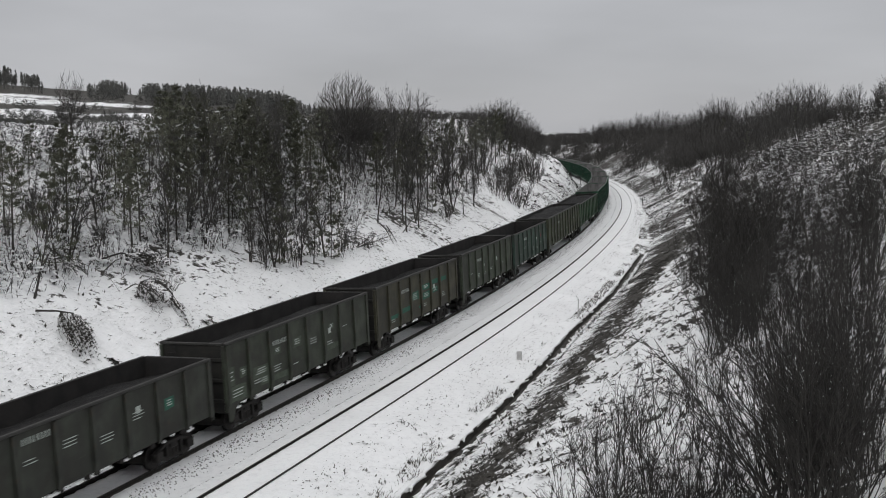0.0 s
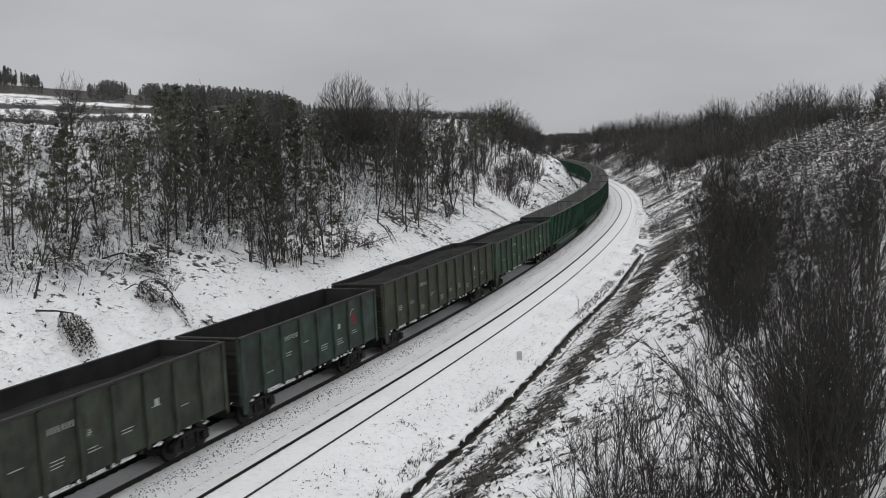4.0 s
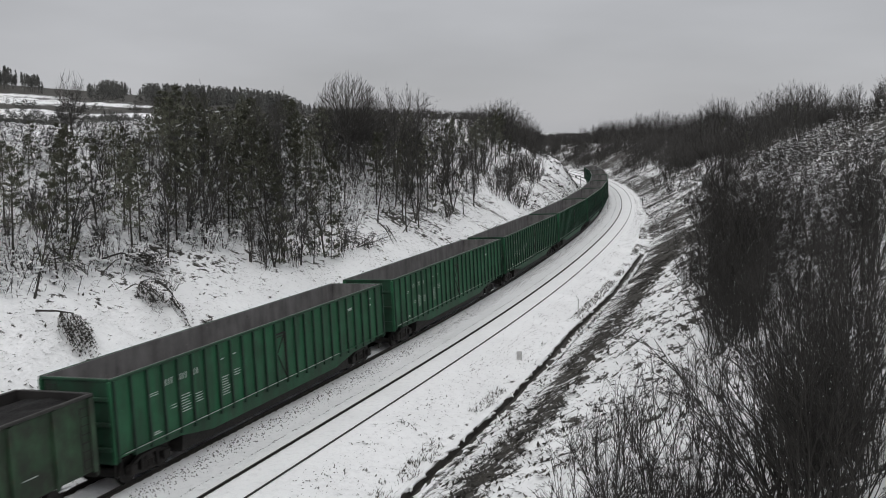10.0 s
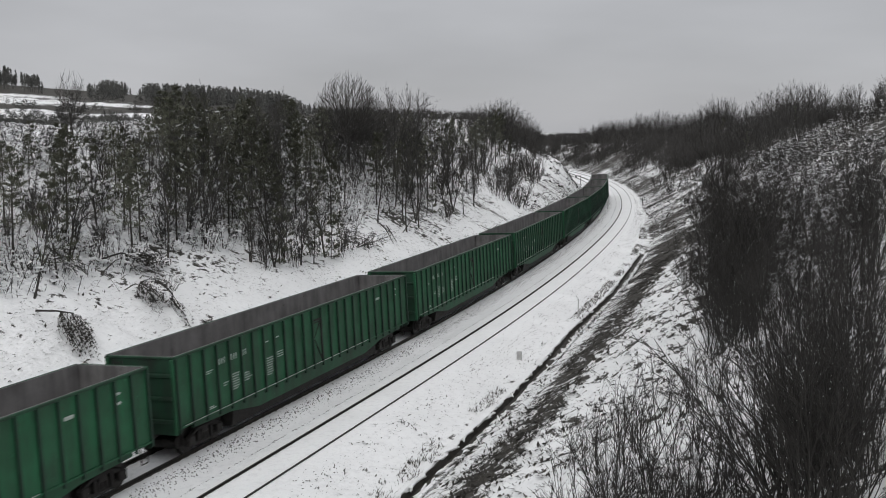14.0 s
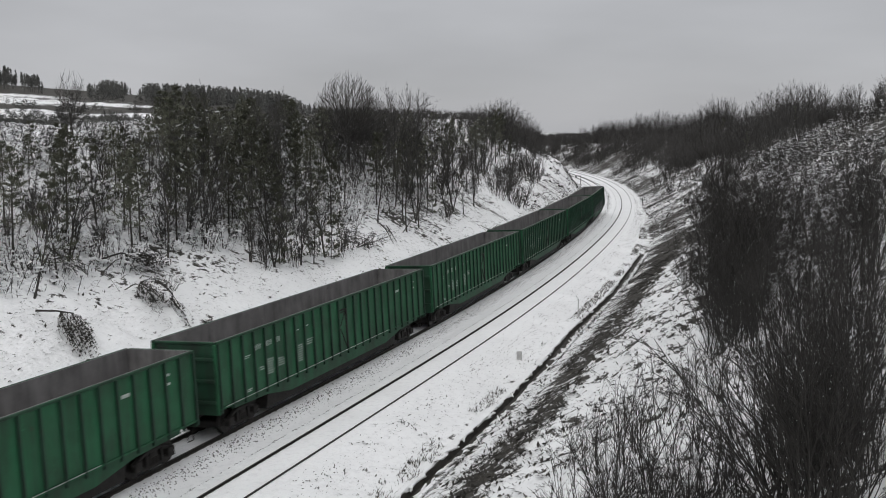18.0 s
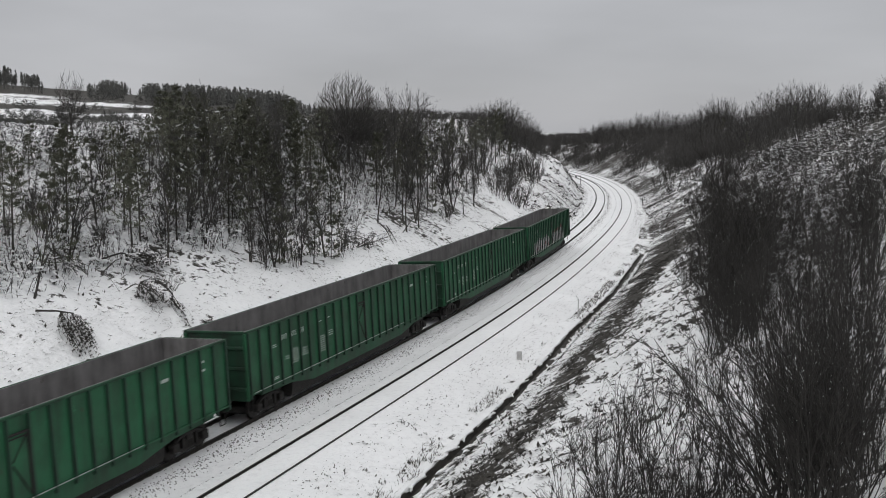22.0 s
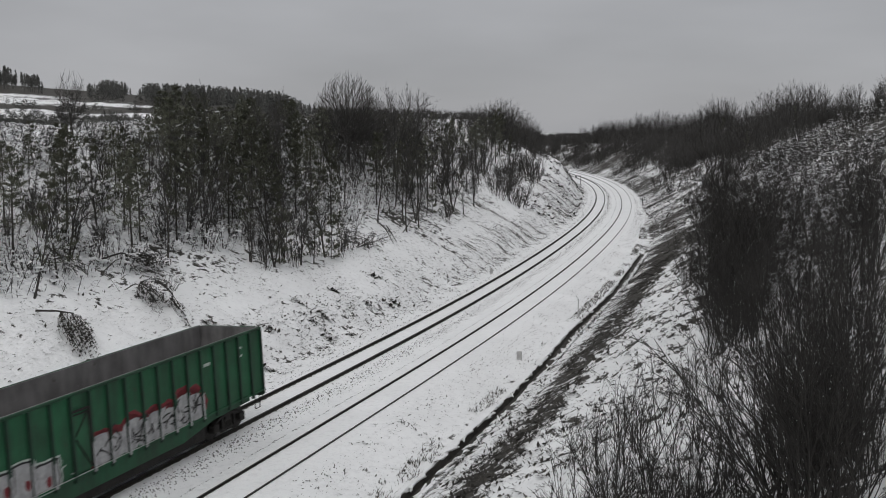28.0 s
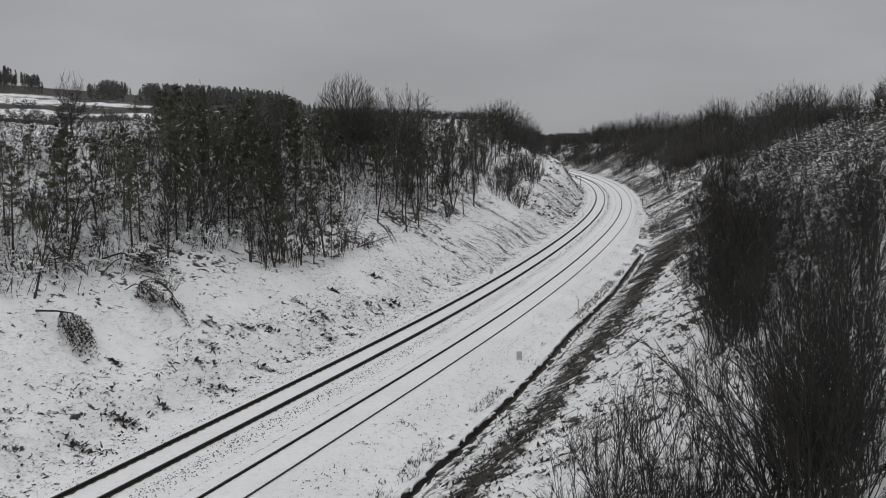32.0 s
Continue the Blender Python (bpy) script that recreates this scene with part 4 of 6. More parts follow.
def round_tree(seed, height, limbs=64, fork=.40, wide=.36, thick=1.0):
    """An older broad tree whose straight limbs fan evenly into a domed crown."""
    rng = random.Random(seed)
    trunk, crown = Wood(), Wood()
    pts = bent(rng, Vector((0, 0, -.3)), Vector((0, 0, 1)), height * fork, 4, .04, 0)
    trunk.limb(pts, .17, .10, 7)
    mid = Vector((0, 0, height * (fork + .12)))

    def to_dome(p, d):
        """How far along d the crown's outline lies."""
        q = Vector(((p.x - mid.x) / wide, (p.y - mid.y) / wide, (p.z - mid.z) / (.88 - fork))) / height
        e = Vector((d.x / wide, d.y / wide, d.z / (.88 - fork))) / height
        a2, b2, c2 = e.dot(e), q.dot(e), q.dot(q) - 1
        return (-b2 + math.sqrt(max(b2 * b2 - a2 * c2, 0))) / a2

    for q in range(limbs):
        p, a = along(pts, rng.uniform(.55, 1))
        up = .08 + .92 * (q + .5) / limbs
        flat = math.sqrt(1 - up * up)
        d = Vector((math.cos(q * 2.4) * flat, math.sin(q * 2.4) * flat, up)).normalized()
        ln = to_dome(p, d) * rng.uniform(.84, .97)
        side = Vector((rng.uniform(-1, 1), rng.uniform(-1, 1), -.6)) * ln * .03
        limb = [p, p + d * ln * .35 + side, p + d * ln * .7 + side, p + d * ln]
        crown.limb(limb, .030 * thick, .015 * thick, 3)
        for k in range(15):
            p2, a2 = along(limb, .22 + .74 * (k + rng.random()) / 15)
            d2 = (offshoot(rng, a2, rng.uniform(.3, .9)) + Vector((0, 0, .12))).normalized()
            l2 = min(to_dome(p2, d2) * rng.uniform(.75, 1.02), height * .26)
            if l2 < .08:
                continue
            br = [p2, p2 + d2 * l2 * .5, p2 + d2 * l2 + Vector((0, 0, .06 * l2))]
            crown.limb(br, .015 * thick, .013 * thick, 3)
            for _ in range(4):
                p3, a3 = along(br, rng.uniform(.2, .9))
                d3 = (offshoot(rng, a3, rng.uniform(.3, .95)) + Vector((0, 0, .15))).normalized()
                crown.limb([p3, p3 + d3 * min(l2 * .5, max(to_dome(p3, d3), .05))], .014 * thick, .008, 3)
    return tree_root("bare_tree", trunk.mesh("trunk", M_BARK), crown.mesh("crown", M_TWIG), "broad leafless tree with a rounded grey crown", "tree")


def domed_tree(seed, height, stems=7, wide=.42, limbs=46, thin=.008):
    """A bushy leafless tree: several stems, and so many fine twigs that the crown closes into a soft dome."""
    rng = random.Random(seed)
    trunk, crown = Wood(), Wood()
    for q in range(stems):
        a = rng.uniform(0, 2 * math.pi)
        pts = bent(rng, Vector((.25 * math.cos(a), .25 * math.sin(a), -.3)), Vector((math.cos(a) * wide * .8, math.sin(a) * wide * .8, 1)), height * rng.uniform(.55, .8), 5, .08, .03)
        trunk.limb(pts, .0075 * height, .014, 5)
    for q in range(limbs):
        up = (q + .5) / limbs
        flat = math.sqrt(1 - (up * .97) ** 2)
        a = q * 2.4 + rng.uniform(-.3, .3)
        lump = 1 + .16 * math.sin(3 * a + seed) + .10 * math.sin(7 * up + seed)
        end = Vector((math.cos(a) * flat * wide * lump, math.sin(a) * flat * wide * lump, .30 + .70 * up * (1 + .05 * math.sin(5 * a)))) * height
        start = Vector((math.cos(a) * .08 * wide, math.sin(a) * .08 * wide, .12 + .25 * up)) * height
        d = end - start
        limb = [start, start + d * .35 + Vector((0, 0, d.length * .04)), start + d * .72 + Vector((0, 0, d.length * .03)), end]
        crown.limb(limb, .022, thin, 3)
        for k in range(12):
            c, ax = along(limb, .28 + .70 * (k + rng.random()) / 12)
            ln = d.length * rng.uniform(.10, .22)
            br = bent(rng, c, offshoot(rng, ax, rng.uniform(.3, .9)), ln, 2, .15, .08)
            crown.limb(br, thin * 1.2, thin * .7, 3)
            for _ in range(5):
                c3, a3 = along(br, rng.uniform(.15, 1))
                crown.limb([c3, c3 + (offshoot(rng, a3, rng.uniform(.3, 1.0)) + Vector((0, 0, .1))) * ln * rng.uniform(.35, .75)], thin * .8, thin * .4, 3)
    return tree_root("bare_tree", trunk.mesh("trunk", M_BARK), crown.mesh("crown", M_TWIG), "bushy leafless tree with a dense rounded crown of fine twigs", "tree")


def bush(seed, height, stems, n=(9, 4, 2), lean=.5, thin=.014, label="dense leafless bush with many thin dark stems", bark=None, wild=.08, fork=.5):
    rng = random.Random(seed)
    st, tw = Wood(), Wood()
    for q in range(stems):
        a = rng.uniform(0, 2 * math.pi)
        d = Vector((math.cos(a), math.sin(a), 0)) * rng.uniform(.05, lean) + Vector((0, 0, 1))
        h = height * rng.uniform(.6, 1.0)
        start = Vector((math.cos(a), math.sin(a), 0)) * rng.uniform(0, .5) + Vector((0, 0, -.25))
        pts = bent(rng, start, d, h, 6, wild, .03)
        st.limb(pts, .006 * h + .008, thin * .8, 4)
        twiggy(rng, tw, pts, h, .02, *n, angle=fork, lift=.1, thin=thin * .85)
    root = new("bush")
    share("trunk", st.mesh("trunk", bark or M_BARK), root)
    share("crown", tw.mesh("crown", bark or M_TWIG), root)
    return tagged(root, label, "bush")


def pine(seed, height, crown_from=.3, width=.22, tufts=6, blades=6, fine=1.0, dense=1.0):
    rng = random.Random(seed)
    trunk, crown, pad = Wood(), Wood(), Wood()
    pts = bent(rng, Vector((0, 0, -.3)), Vector((rng.uniform(-.05, .05), rng.uniform(-.05, .05), 1)), height + .3, 8, .03, .03)
    trunk.limb(pts, .012 * height, .012, 6)
    whorls = int(height * 1.9 * dense)
    for q in range(whorls):
        f = crown_from + (1 - crown_from) * (q + rng.uniform(-.2, .2)) / (whorls - 1) * .99
        f = min(max(f, crown_from * .8), .995)
        p, a = along(pts, f)
        reach = height * width * (1.04 - (f - crown_from) / (1 - crown_from)) ** .7 * rng.uniform(.5, 1.2) * (0.72 + .28 * math.sin(q * 1.7 + seed))
        reach = max(reach, .3)
        for b in range(rng.choice((3, 4, 5, 5))):
            t = rng.uniform(0, 2 * math.pi)
            d = Vector((math.cos(t), math.sin(t), rng.uniform(-.05, .4)))
            limb = bent(rng, p, d, reach * rng.uniform(.6, 1.15), 4, .14, .08)
            crown.limb(limb, .014, .008, 3)
            if rng.random() < .08:
                c, ax = along(limb, rng.uniform(.45, .95))
                c = c + Vector((0, 0, .07))
                pad.limb([c - ax * .16, c - ax * .04, c + ax * .10, c + ax * .22], rng.uniform(.06, .15), .03, 4)
            for u in range(tufts):
                c, ax = along(limb, 1 - .68 * u / tufts * rng.uniform(.7, 1.2) if u else 1.0)
                side = Vector((-ax.y, ax.x, 0)) * rng.uniform(-.38, .38) * (.3 + .7 * reach / 2)
                c = c + side + Vector((rng.uniform(-.1, .1), rng.uniform(-.1, .1), rng.uniform(-.05, .12)))
                for _ in range(blades):
                    k = (ax * .5 + Vector((rng.uniform(-1, 1), rng.uniform(-1, 1), rng.uniform(-.5, 1.1)))).normalized()
                    crown.blade(c - k * .05, c + k * rng.uniform(.16, .34) * fine, rng.uniform(.022, .038) * fine)
    # dead lower branches
    for q in range(9):
        p, a = along(pts, rng.uniform(.12, crown_from + .05))
        t = rng.uniform(0, 2 * math.pi)
        trunk.limb(bent(rng, p, Vector((math.cos(t), math.sin(t), .15)), rng.uniform(.4, 1.0), 2, .15, 0), .012, .006, 3)
    root = tree_root("pine_tree", trunk.mesh("trunk", M_BARK), crown.mesh("crown", M_NEEDLE), "young pine with dark needles and a bare lower trunk", "tree")
    share("snow", pad.mesh("snow", M_SNOW), root)["kind"] = "stuff"
    return root


PINES = [pine(11, 7.0, .36, .38), pine(12, 6.0, .30, .40), pine(13, 8.0, .46, .34), pine(14, 5.0, .22, .42), pine(15, 3.2, .06, .40, 5, 7)]
BARES = [bare_tree(21, 7.0), bare_tree(22, 6.0, 3), bare_tree(23, 8.0, 1, (18, 5, 3)), bare_tree(24, 5.0, 4, (9, 4, 3), .3), bare_tree(25, 6.5, 2, (13, 5, 3), .3), bare_tree(26, 5.5, 1, (12, 4, 3), mat=M_BARK)]
BUSHES = [bush(31, 3.6, 11, (8, 3, 2)), bush(32, 2.6, 10, (7, 3, 2)), bush(33, 4.5, 12, (8, 3, 2), .6), bush(34, 1.4, 9, (5, 3, 1), .6)]
CROWNS = [round_tree(41, 8.5), round_tree(44, 8.0, 20, .42, .20, .9)]
DOMES = [domed_tree(45, 6.0), domed_tree(46, 6.0, 5, .34), domed_tree(47, 6.0, 6, .5, 56), domed_tree(48, 6.0, 4, .26, 34)]
HEIGHTS = {}
for model, h in zip(PINES + BARES + BUSHES, (7, 6, 8, 5, 3.2, 7.2, 6, 8.2, 5, 6.5, 5.6, 3.9, 2.8, 4.8, 1.5)):
    HEIGHTS[model] = h


def top_allowed(x, y):
    """How high the tree tops reach over the eye, by bearing: the wood's edge dips and climbs."""
    a, r = math.degrees(math.atan2(x, y)), math.hypot(x, y)
    rise = np.interp(a, [-24.38, -21.0, -16.78, -16.13, -15.57, -13.72, -13.37, -11.99, -11.59, -10.89, -10.59, -9.83, -9.52, -8.53, -8.09, -7.64, -7.17, -4.75, -3.11, -1.12, 0.53, 2.18, 3.17, 4.0, 4.66, 5.32, 5.82, 6.64, 8.43, 8.94, 9.55, 10.74, 11.3, 12.25, 13.51, 14.63, 15.11, 15.65, 16.21, 16.53, 17.03, 17.76, 18.42, 18.84, 19.23, 20.68, 21.1, 21.47, 21.91, 22.34, 22.85, 23.16, 23.54, 23.85, 24.27],
                     [0.65, 0.55, 0.84, 2.16, 2.64, 2.54, 1.46, 1.34, 2.18, 2.24, 1.28, 1.22, 2.06, 1.81, 0.97, 0.78, 1.43, 1.5, 1.44, 1.37, 1.21, 1.31, 1.5, 1.24, 0.71, 0.19, -0.2, -0.01, -0.01, 0.38, 0.61, 0.7, 0.99, 1.08, 0.98, 1.07, 1.45, 1.82, 1.69, 1.25, 1.62, 2.12, 2.17, 1.92, 2.53, 2.56, 2.19, 1.7, 2.0, 2.48, 2.41, 1.8, 1.98, 2.51, 2.8])
    return EYE_Z + r * math.tan(radians(rise))


def plant(proto, x, y, size, turn, rng=None, group="", tip=0.0, sink=0.0):
    """Put a tree on the ground; the first call takes the model itself, later ones copies."""
    z = float(ground_z([x], [y])[0]) - sink
    m = Matrix.Translation((x, y, z)) @ Matrix.Rotation(turn, 4, "Z") @ Matrix.Rotation(tip, 4, "X")
    ob = copy_thing(proto, m @ Matrix.Scale(size, 4))
    if group:
        ob["group"] = group
    return ob


def scatter(rng, protos, n, s0, s1, d0, d1, size, group, gap=1.6, taken=None, wedge=27.5, power=1.0, bear=(-27.5, 27.5), thin_out=1.0):
    taken = taken if taken is not None else []
    count = tries = 0
    while count < n and tries < n * 40:
        tries += 1
        s, d = s0 + (s1 - s0) * rng.random() ** power, rng.uniform(d0, d1)
        x, y, _ = on_line(s, to_foot(s, d))
        if y < 8 or abs(math.degrees(math.atan2(x, y))) > wedge:
            continue
        if s < 46 and -13.2 < d < 0:
            continue
        a = math.degrees(math.atan2(x, y))
        if (a < -16.3 and d < -11 and rng.random() < .42) or (-9 < a < -3 and -17 < d < 0 and rng.random() < .42) or not bear[0] < a < bear[1] or (-6.5 < a < 3 and d < 0 and rng.random() > thin_out):
            continue
        if any((x - a) ** 2 + (y - b) ** 2 < gap * gap for a, b in taken):
            continue
        proto = rng.choice(protos)
        z = float(ground_z([x], [y])[0])
        k = min(rng.uniform(*size), (top_allowed(x, y) - z) * rng.uniform(.72, .97) / HEIGHTS[proto])
        if k < .42:
            continue
        taken.append((x, y))
        plant(proto, x, y, k, rng.uniform(0, 6.28), group=group)
        count += 1
    return taken


def at_view(px, dist):
    """A spot on the ground seen at a bearing, some way off."""
    t = math.atan((px - 784) / 1715)
    return dist * math.sin(t), dist * math.cos(t)


def build_woods():
    rng = random.Random(3)
    g = "trees on the left bank"
    taken = []
    # near part of the left bank: pines above, slim bare trees at the foot of the wood
    scatter(rng, PINES[:4], 92, 28, 105, -28, -13.0, (.75, 1.12), "pines on the left bank", 1.7, taken, thin_out=.6)
    scatter(rng, [PINES[4]], 12, 26, 110, -22, -10, (.6, 1.0), "pines on the left bank", 1.5, taken)
    scatter(rng, BARES, 90, 26, 110, -26, -10.0, (.65, 1.05), g, 1.1, taken, thin_out=.7)
    scatter(rng, BUSHES, 20, 26, 110, -26, -9.5, (.45, .9), "bushes on the left bank", 1.0, taken, bear=(-27, -12))
    scatter(rng, BUSHES, 14, 26, 110, -26, -9.5, (.45, .9), "bushes on the left bank", 1.0, taken, bear=(-3.5, 6))
    scatter(rng, BARES[3:] + BUSHES[:2], 16, 28, 62, -22, -12.8, (.45, .8), g, 1.0, taken, bear=(-20.5, -12.5))
    scatter(rng, BARES, 14, 36, 80, -24, -12.6, (.6, .95), g, 1.0, taken, bear=(-15.8, -9.5))
    scatter(rng, PINES[:4], 9, 36, 80, -24, -14, (.7, 1.0), "pines on the left bank", 1.2, taken, bear=(-15.8, -9.5))
    # the dense dark stand
    scatter(rng, PINES[:4], 46, 40, 112, -36, -15, (.8, 1.2), "pines on the left bank", 1.3, taken, bear=(-14.6, -7.2))
    # young pines and bushes where the bank opens
    for s, d, k, size in ((53.6, -10.0, 3, .78), (49.3, -10.4, 4, 1.1), (56.3, -9.9, 4, .95), (58.9, -10.2, 3, .6), (51.5, -11.4, 3, .9)):
        x, y, _ = on_line(s, d)
        plant(PINES[k], float(x), float(y), size, s, group="pines on the left bank")
    for s, d, k, size in ((46.7, -10.0, 0, .6), (51, -10.3, 1, .8), (55, -10.6, 0, .7), (57.5, -9.8, 1, .7), (60.5, -10.2, 0, .7), (62.4, -9.6, 3, 1.0), (48.0, -11.0, 2, .5)):
        x, y, _ = on_line(s, d)
        plant(BUSHES[k], float(x), float(y), size, s, group="bushes on the left bank")
    # farther along
    scatter(rng, PINES[:3], 30, 95, 190, -34, -15, (.7, 1.05), "pines on the left bank", 2.0, taken, thin_out=.5)
    scatter(rng, BARES, 60, 95, 220, -30, -12, (.7, 1.1), g, 1.4, taken, power=1.2)
    scatter(rng, BUSHES, 46, 100, 200, -26, -10, (.7, 1.15), "bushes on the left bank", 1.3, taken)
    # the plateau edge
    scatter(rng, PINES[:4], 40, 40, 130, -46, -27, (.7, 1.0), "pines on the left bank", 2.2, taken, thin_out=.5)
    scatter(rng, BARES, 40, 40, 180, -48, -27, (.7, 1.0), g, 2.0, taken)
    scatter(rng, BUSHES[:3], 24, 130, 220, -45, -25, (.8, 1.2), g, 2.0, taken)
    for px, dist, k, top in ((617, 98, 0, 125), (700, 108, 1, 160), (735, 114, 1, 168), (668, 106, 1, 178), (846, 180, 2, 192), (862, 178, 2, 184), (880, 182, 2, 178), (893, 176, 2, 180), (908, 186, 2, 190), (918, 190, 2, 203), (936, 198, 2, 216), (838, 176, 1, 188), (928, 196, 2, 202), (944, 200, 1, 222)):
        x, y = at_view(px, dist)
        z = float(ground_z([x], [y])[0])
        rise = EYE_Z + dist * math.tan(math.atan((441 - top) / 1715) - radians(6.889)) - z
        plant(CROWNS[0] if k == 0 else DOMES[(px + k) % 3], x, y, rise / (8.5, 6.0, 6.0)[k], px, group="old trees on the plateau edge")
    x, y = at_view(132, 84)
    rise = EYE_Z + 84 * math.tan(math.atan((441 - 118) / 1715) - radians(6.889)) - float(ground_z([x], [y])[0])
    plant(CROWNS[1], x, y, rise / 8.0, 1.0, group="old trees on the plateau edge")
    # round bushy trees along the right crest
    for px, top, back in ((1030, 226, 36), (1048, 226, 33), (1066, 214, 40), (1086, 212, 35), (1106, 212, 38), (1128, 201, 40), (1146, 206, 35), (1165, 197, 41), (1186, 202, 37), (1206, 201, 41), (1230, 199, 36), (1250, 190, 40), (1268, 174, 40), (1284, 180, 38),
                          (1322, 181, 42), (1344, 165, 40), (1362, 164, 43), (1392, 151, 40), (1412, 149, 42), (1434, 150, 40), (1452, 163, 43), (1490, 152, 42), (1510, 150, 40), (1556, 138, 41), (1300, 196, 36), (1376, 178, 37), (1474, 176, 38), (1040, 232, 40), (1058, 224, 37), (1076, 216, 33), (1096, 214, 41), (1117, 210, 34), (1137, 206, 38), (1156, 203, 33), (1176, 203, 40), (1196, 205, 34), (1218, 203, 38), (1240, 198, 34), (1259, 186, 36), (1276, 180, 43)):
        t = math.atan((px - 784) / 1715)
        ss = np.arange(60, 420, 1.0)
        xs, ys, _ = on_line(ss, back)
        q = int(np.argmin(np.abs(np.arctan2(xs, ys) - t)))
        x, y = float(xs[q]), float(ys[q])
        rise = EYE_Z + math.hypot(x, y) * math.tan((math.atan((441 - top) / 1715) - radians(6.889)) * math.cos(t)) - float(ground_z([x], [y])[0])
        plant(DOMES[(px // 3) % 3 if px < 1290 or 1380 < px < 1460 else 3], x, y, max(rise, 2.0) / 6.0, px, group="round bushy trees on the right crest")
    # right bank: scrub along the crest and a few shrubs on the slope
    taken = []
    scatter(rng, BARES + BUSHES[:1] + BUSHES[2:3], 46, 70, 200, 35, 50, (.6, 1.1), "scrub on the right bank", 1.7, taken)
    scatter(rng, BUSHES, 34, 50, 150, 16, 34, (.35, .8), "scrub on the right bank", 2.2, taken)
    scatter(rng, PINES[3:], 10, 60, 250, 26, 44, (.5, .9), "pines on the right bank", 3, taken)


def thicket_mass(name, label, n, seed, s0, s1, d0, d1, size, power=1.0, thin=.022, stems=5, side=9, clump=0.0, snow=0, reach=1.0):
    """Scrub too dense and too far off to count, as one mesh of stems and twigs."""
    rng = random.Random(seed)
    w, white = Wood(), Wood()
    spots = []
    heart = None
    while len(spots) < n:
        if clump and (heart is None or left <= 0):
            heart = (s0 + (s1 - s0) * rng.random() ** power, rng.uniform(d0, d1))
            wide = rng.uniform(.5, 1.3) * clump
            tall, left = rng.choice((.6, .75, .85, .95, 1.0, 1.06)), int(7 * wide * wide / clump ** 1.5) + 3
        if clump:
            a, f = rng.uniform(0, 6.28), math.sqrt(rng.random())
            s, d, dome = heart[0] + wide * 1.4 * f * math.cos(a), heart[1] + wide * f * math.sin(a), tall * math.sqrt(1.02 - .6 * f * f)
            left -= 1
        else:
            s, d, dome = s0 + (s1 - s0) * rng.random() ** power, rng.uniform(d0, d1), 1.0
        x, y, _ = on_line(s, to_foot(s, d))
        if y > 20 and abs(math.degrees(math.atan2(x, y))) < 27:
            spots.append((float(x), float(y), dome))
    zs = ground_z([p[0] for p in spots], [p[1] for p in spots])
    for (x, y, dome), z in zip(spots, zs):
        patch = 1.0 if clump else .55 + .9 * float(fbm(np.array([x * .045 + seed]), np.array([y * .045]), 3)[0])
        h = min(rng.uniform(*size) * patch, (top_allowed(x, y) - z) * reach * rng.uniform(.88, 1.04)) * dome
        if h < min(1.0, size[0]):
            continue
        for _ in range(stems):
            a = rng.uniform(0, 6.28)
            p = Vector((x + math.cos(a) * .5, y + math.sin(a) * .5, z - .2))
            pts = bent(rng, p, Vector((math.cos(a) * .4, math.sin(a) * .4, 1)), h * rng.uniform(.88, 1), 3, .1, .04)
            w.limb(pts, thin * 1.5, thin * .8, 3)
            for _ in range(side):
                c, ax = along(pts, rng.uniform(.25, 1))
                e = offshoot(rng, ax, rng.uniform(.3, .9))
                ln = h * rng.uniform(.10, .24)
                w.limb([c, c + (e + Vector((0, 0, .15))) * ln], thin, thin * .45, 3)
                w.limb([c + e * ln * .5, c + e * ln * .5 + offshoot(rng, ax, .7) * ln * .6], thin * .8, thin * .4, 3)
            for _ in range(14):
                e = offshoot(rng, (pts[-1] - pts[-2]).normalized(), rng.uniform(.3, 1.2))
                c = pts[-1].lerp(pts[-2], rng.random())
                w.limb([c, c + e * h * rng.uniform(.05, .13)], thin * .7, thin * .35, 3)
            for _ in range(snow):
                c, ax = along(pts, rng.uniform(.2, 1))
                t = rng.uniform(0, 6.28)
                c = c + Vector((math.cos(t), math.sin(t), 0)) * rng.uniform(.1, .5)
                q = Vector((math.cos(t * 7), math.sin(t * 7), rng.uniform(-.5, .3))) * rng.uniform(.12, .38)
                fat = rng.uniform(.02, .05) if rng.random() < .75 else rng.uniform(.06, .13)
                white.limb([c - q * .5, c, c + q], fat, .03, 3)
    tagged(new(name, w.mesh(name, M_TWIG)), label, "scrub", kind="stuff")
    if snow:
        tagged(new("snow_on_" + name, white.mesh("snow_on_" + name, M_SNOW)), "clumps of snow caught on the " + label.split(" ", 1)[1], "snow", kind="stuff")


build_woods()
thicket_mass("crest_scrub", "dense leafless scrub along the right crest", 1250, 71, 112, 430, 29, 50, (7.0, 12.0), 1.0, .014, 4, 13, 4.5, reach=.74)
thicket_mass("slope_scrub", "leafless scrub on the far right slope", 420, 72, 130, 430, 15, 32, (1.0, 4.5), 1.0, .022, 5, 8, 2.5)
thicket_mass("bend_woods", "leafless woods closing the cutting past the bend", 380, 73, 240, 620, -60, -11, (3.5, 7.0), 1.0, .036)
thicket_mass("bank_scrub", "leafless scrub on the left bank towards the bend", 360, 74, 112, 300, -34, -9.5, (2.2, 5.5), 1.0, .022, 5, 8, 2.5)
thicket_mass("undergrowth", "thin snowy undergrowth between the pines", 900, 76, 26, 92, -31, -12.8, (.6, 2.0), 1.0, .014, 4, 5, snow=6)
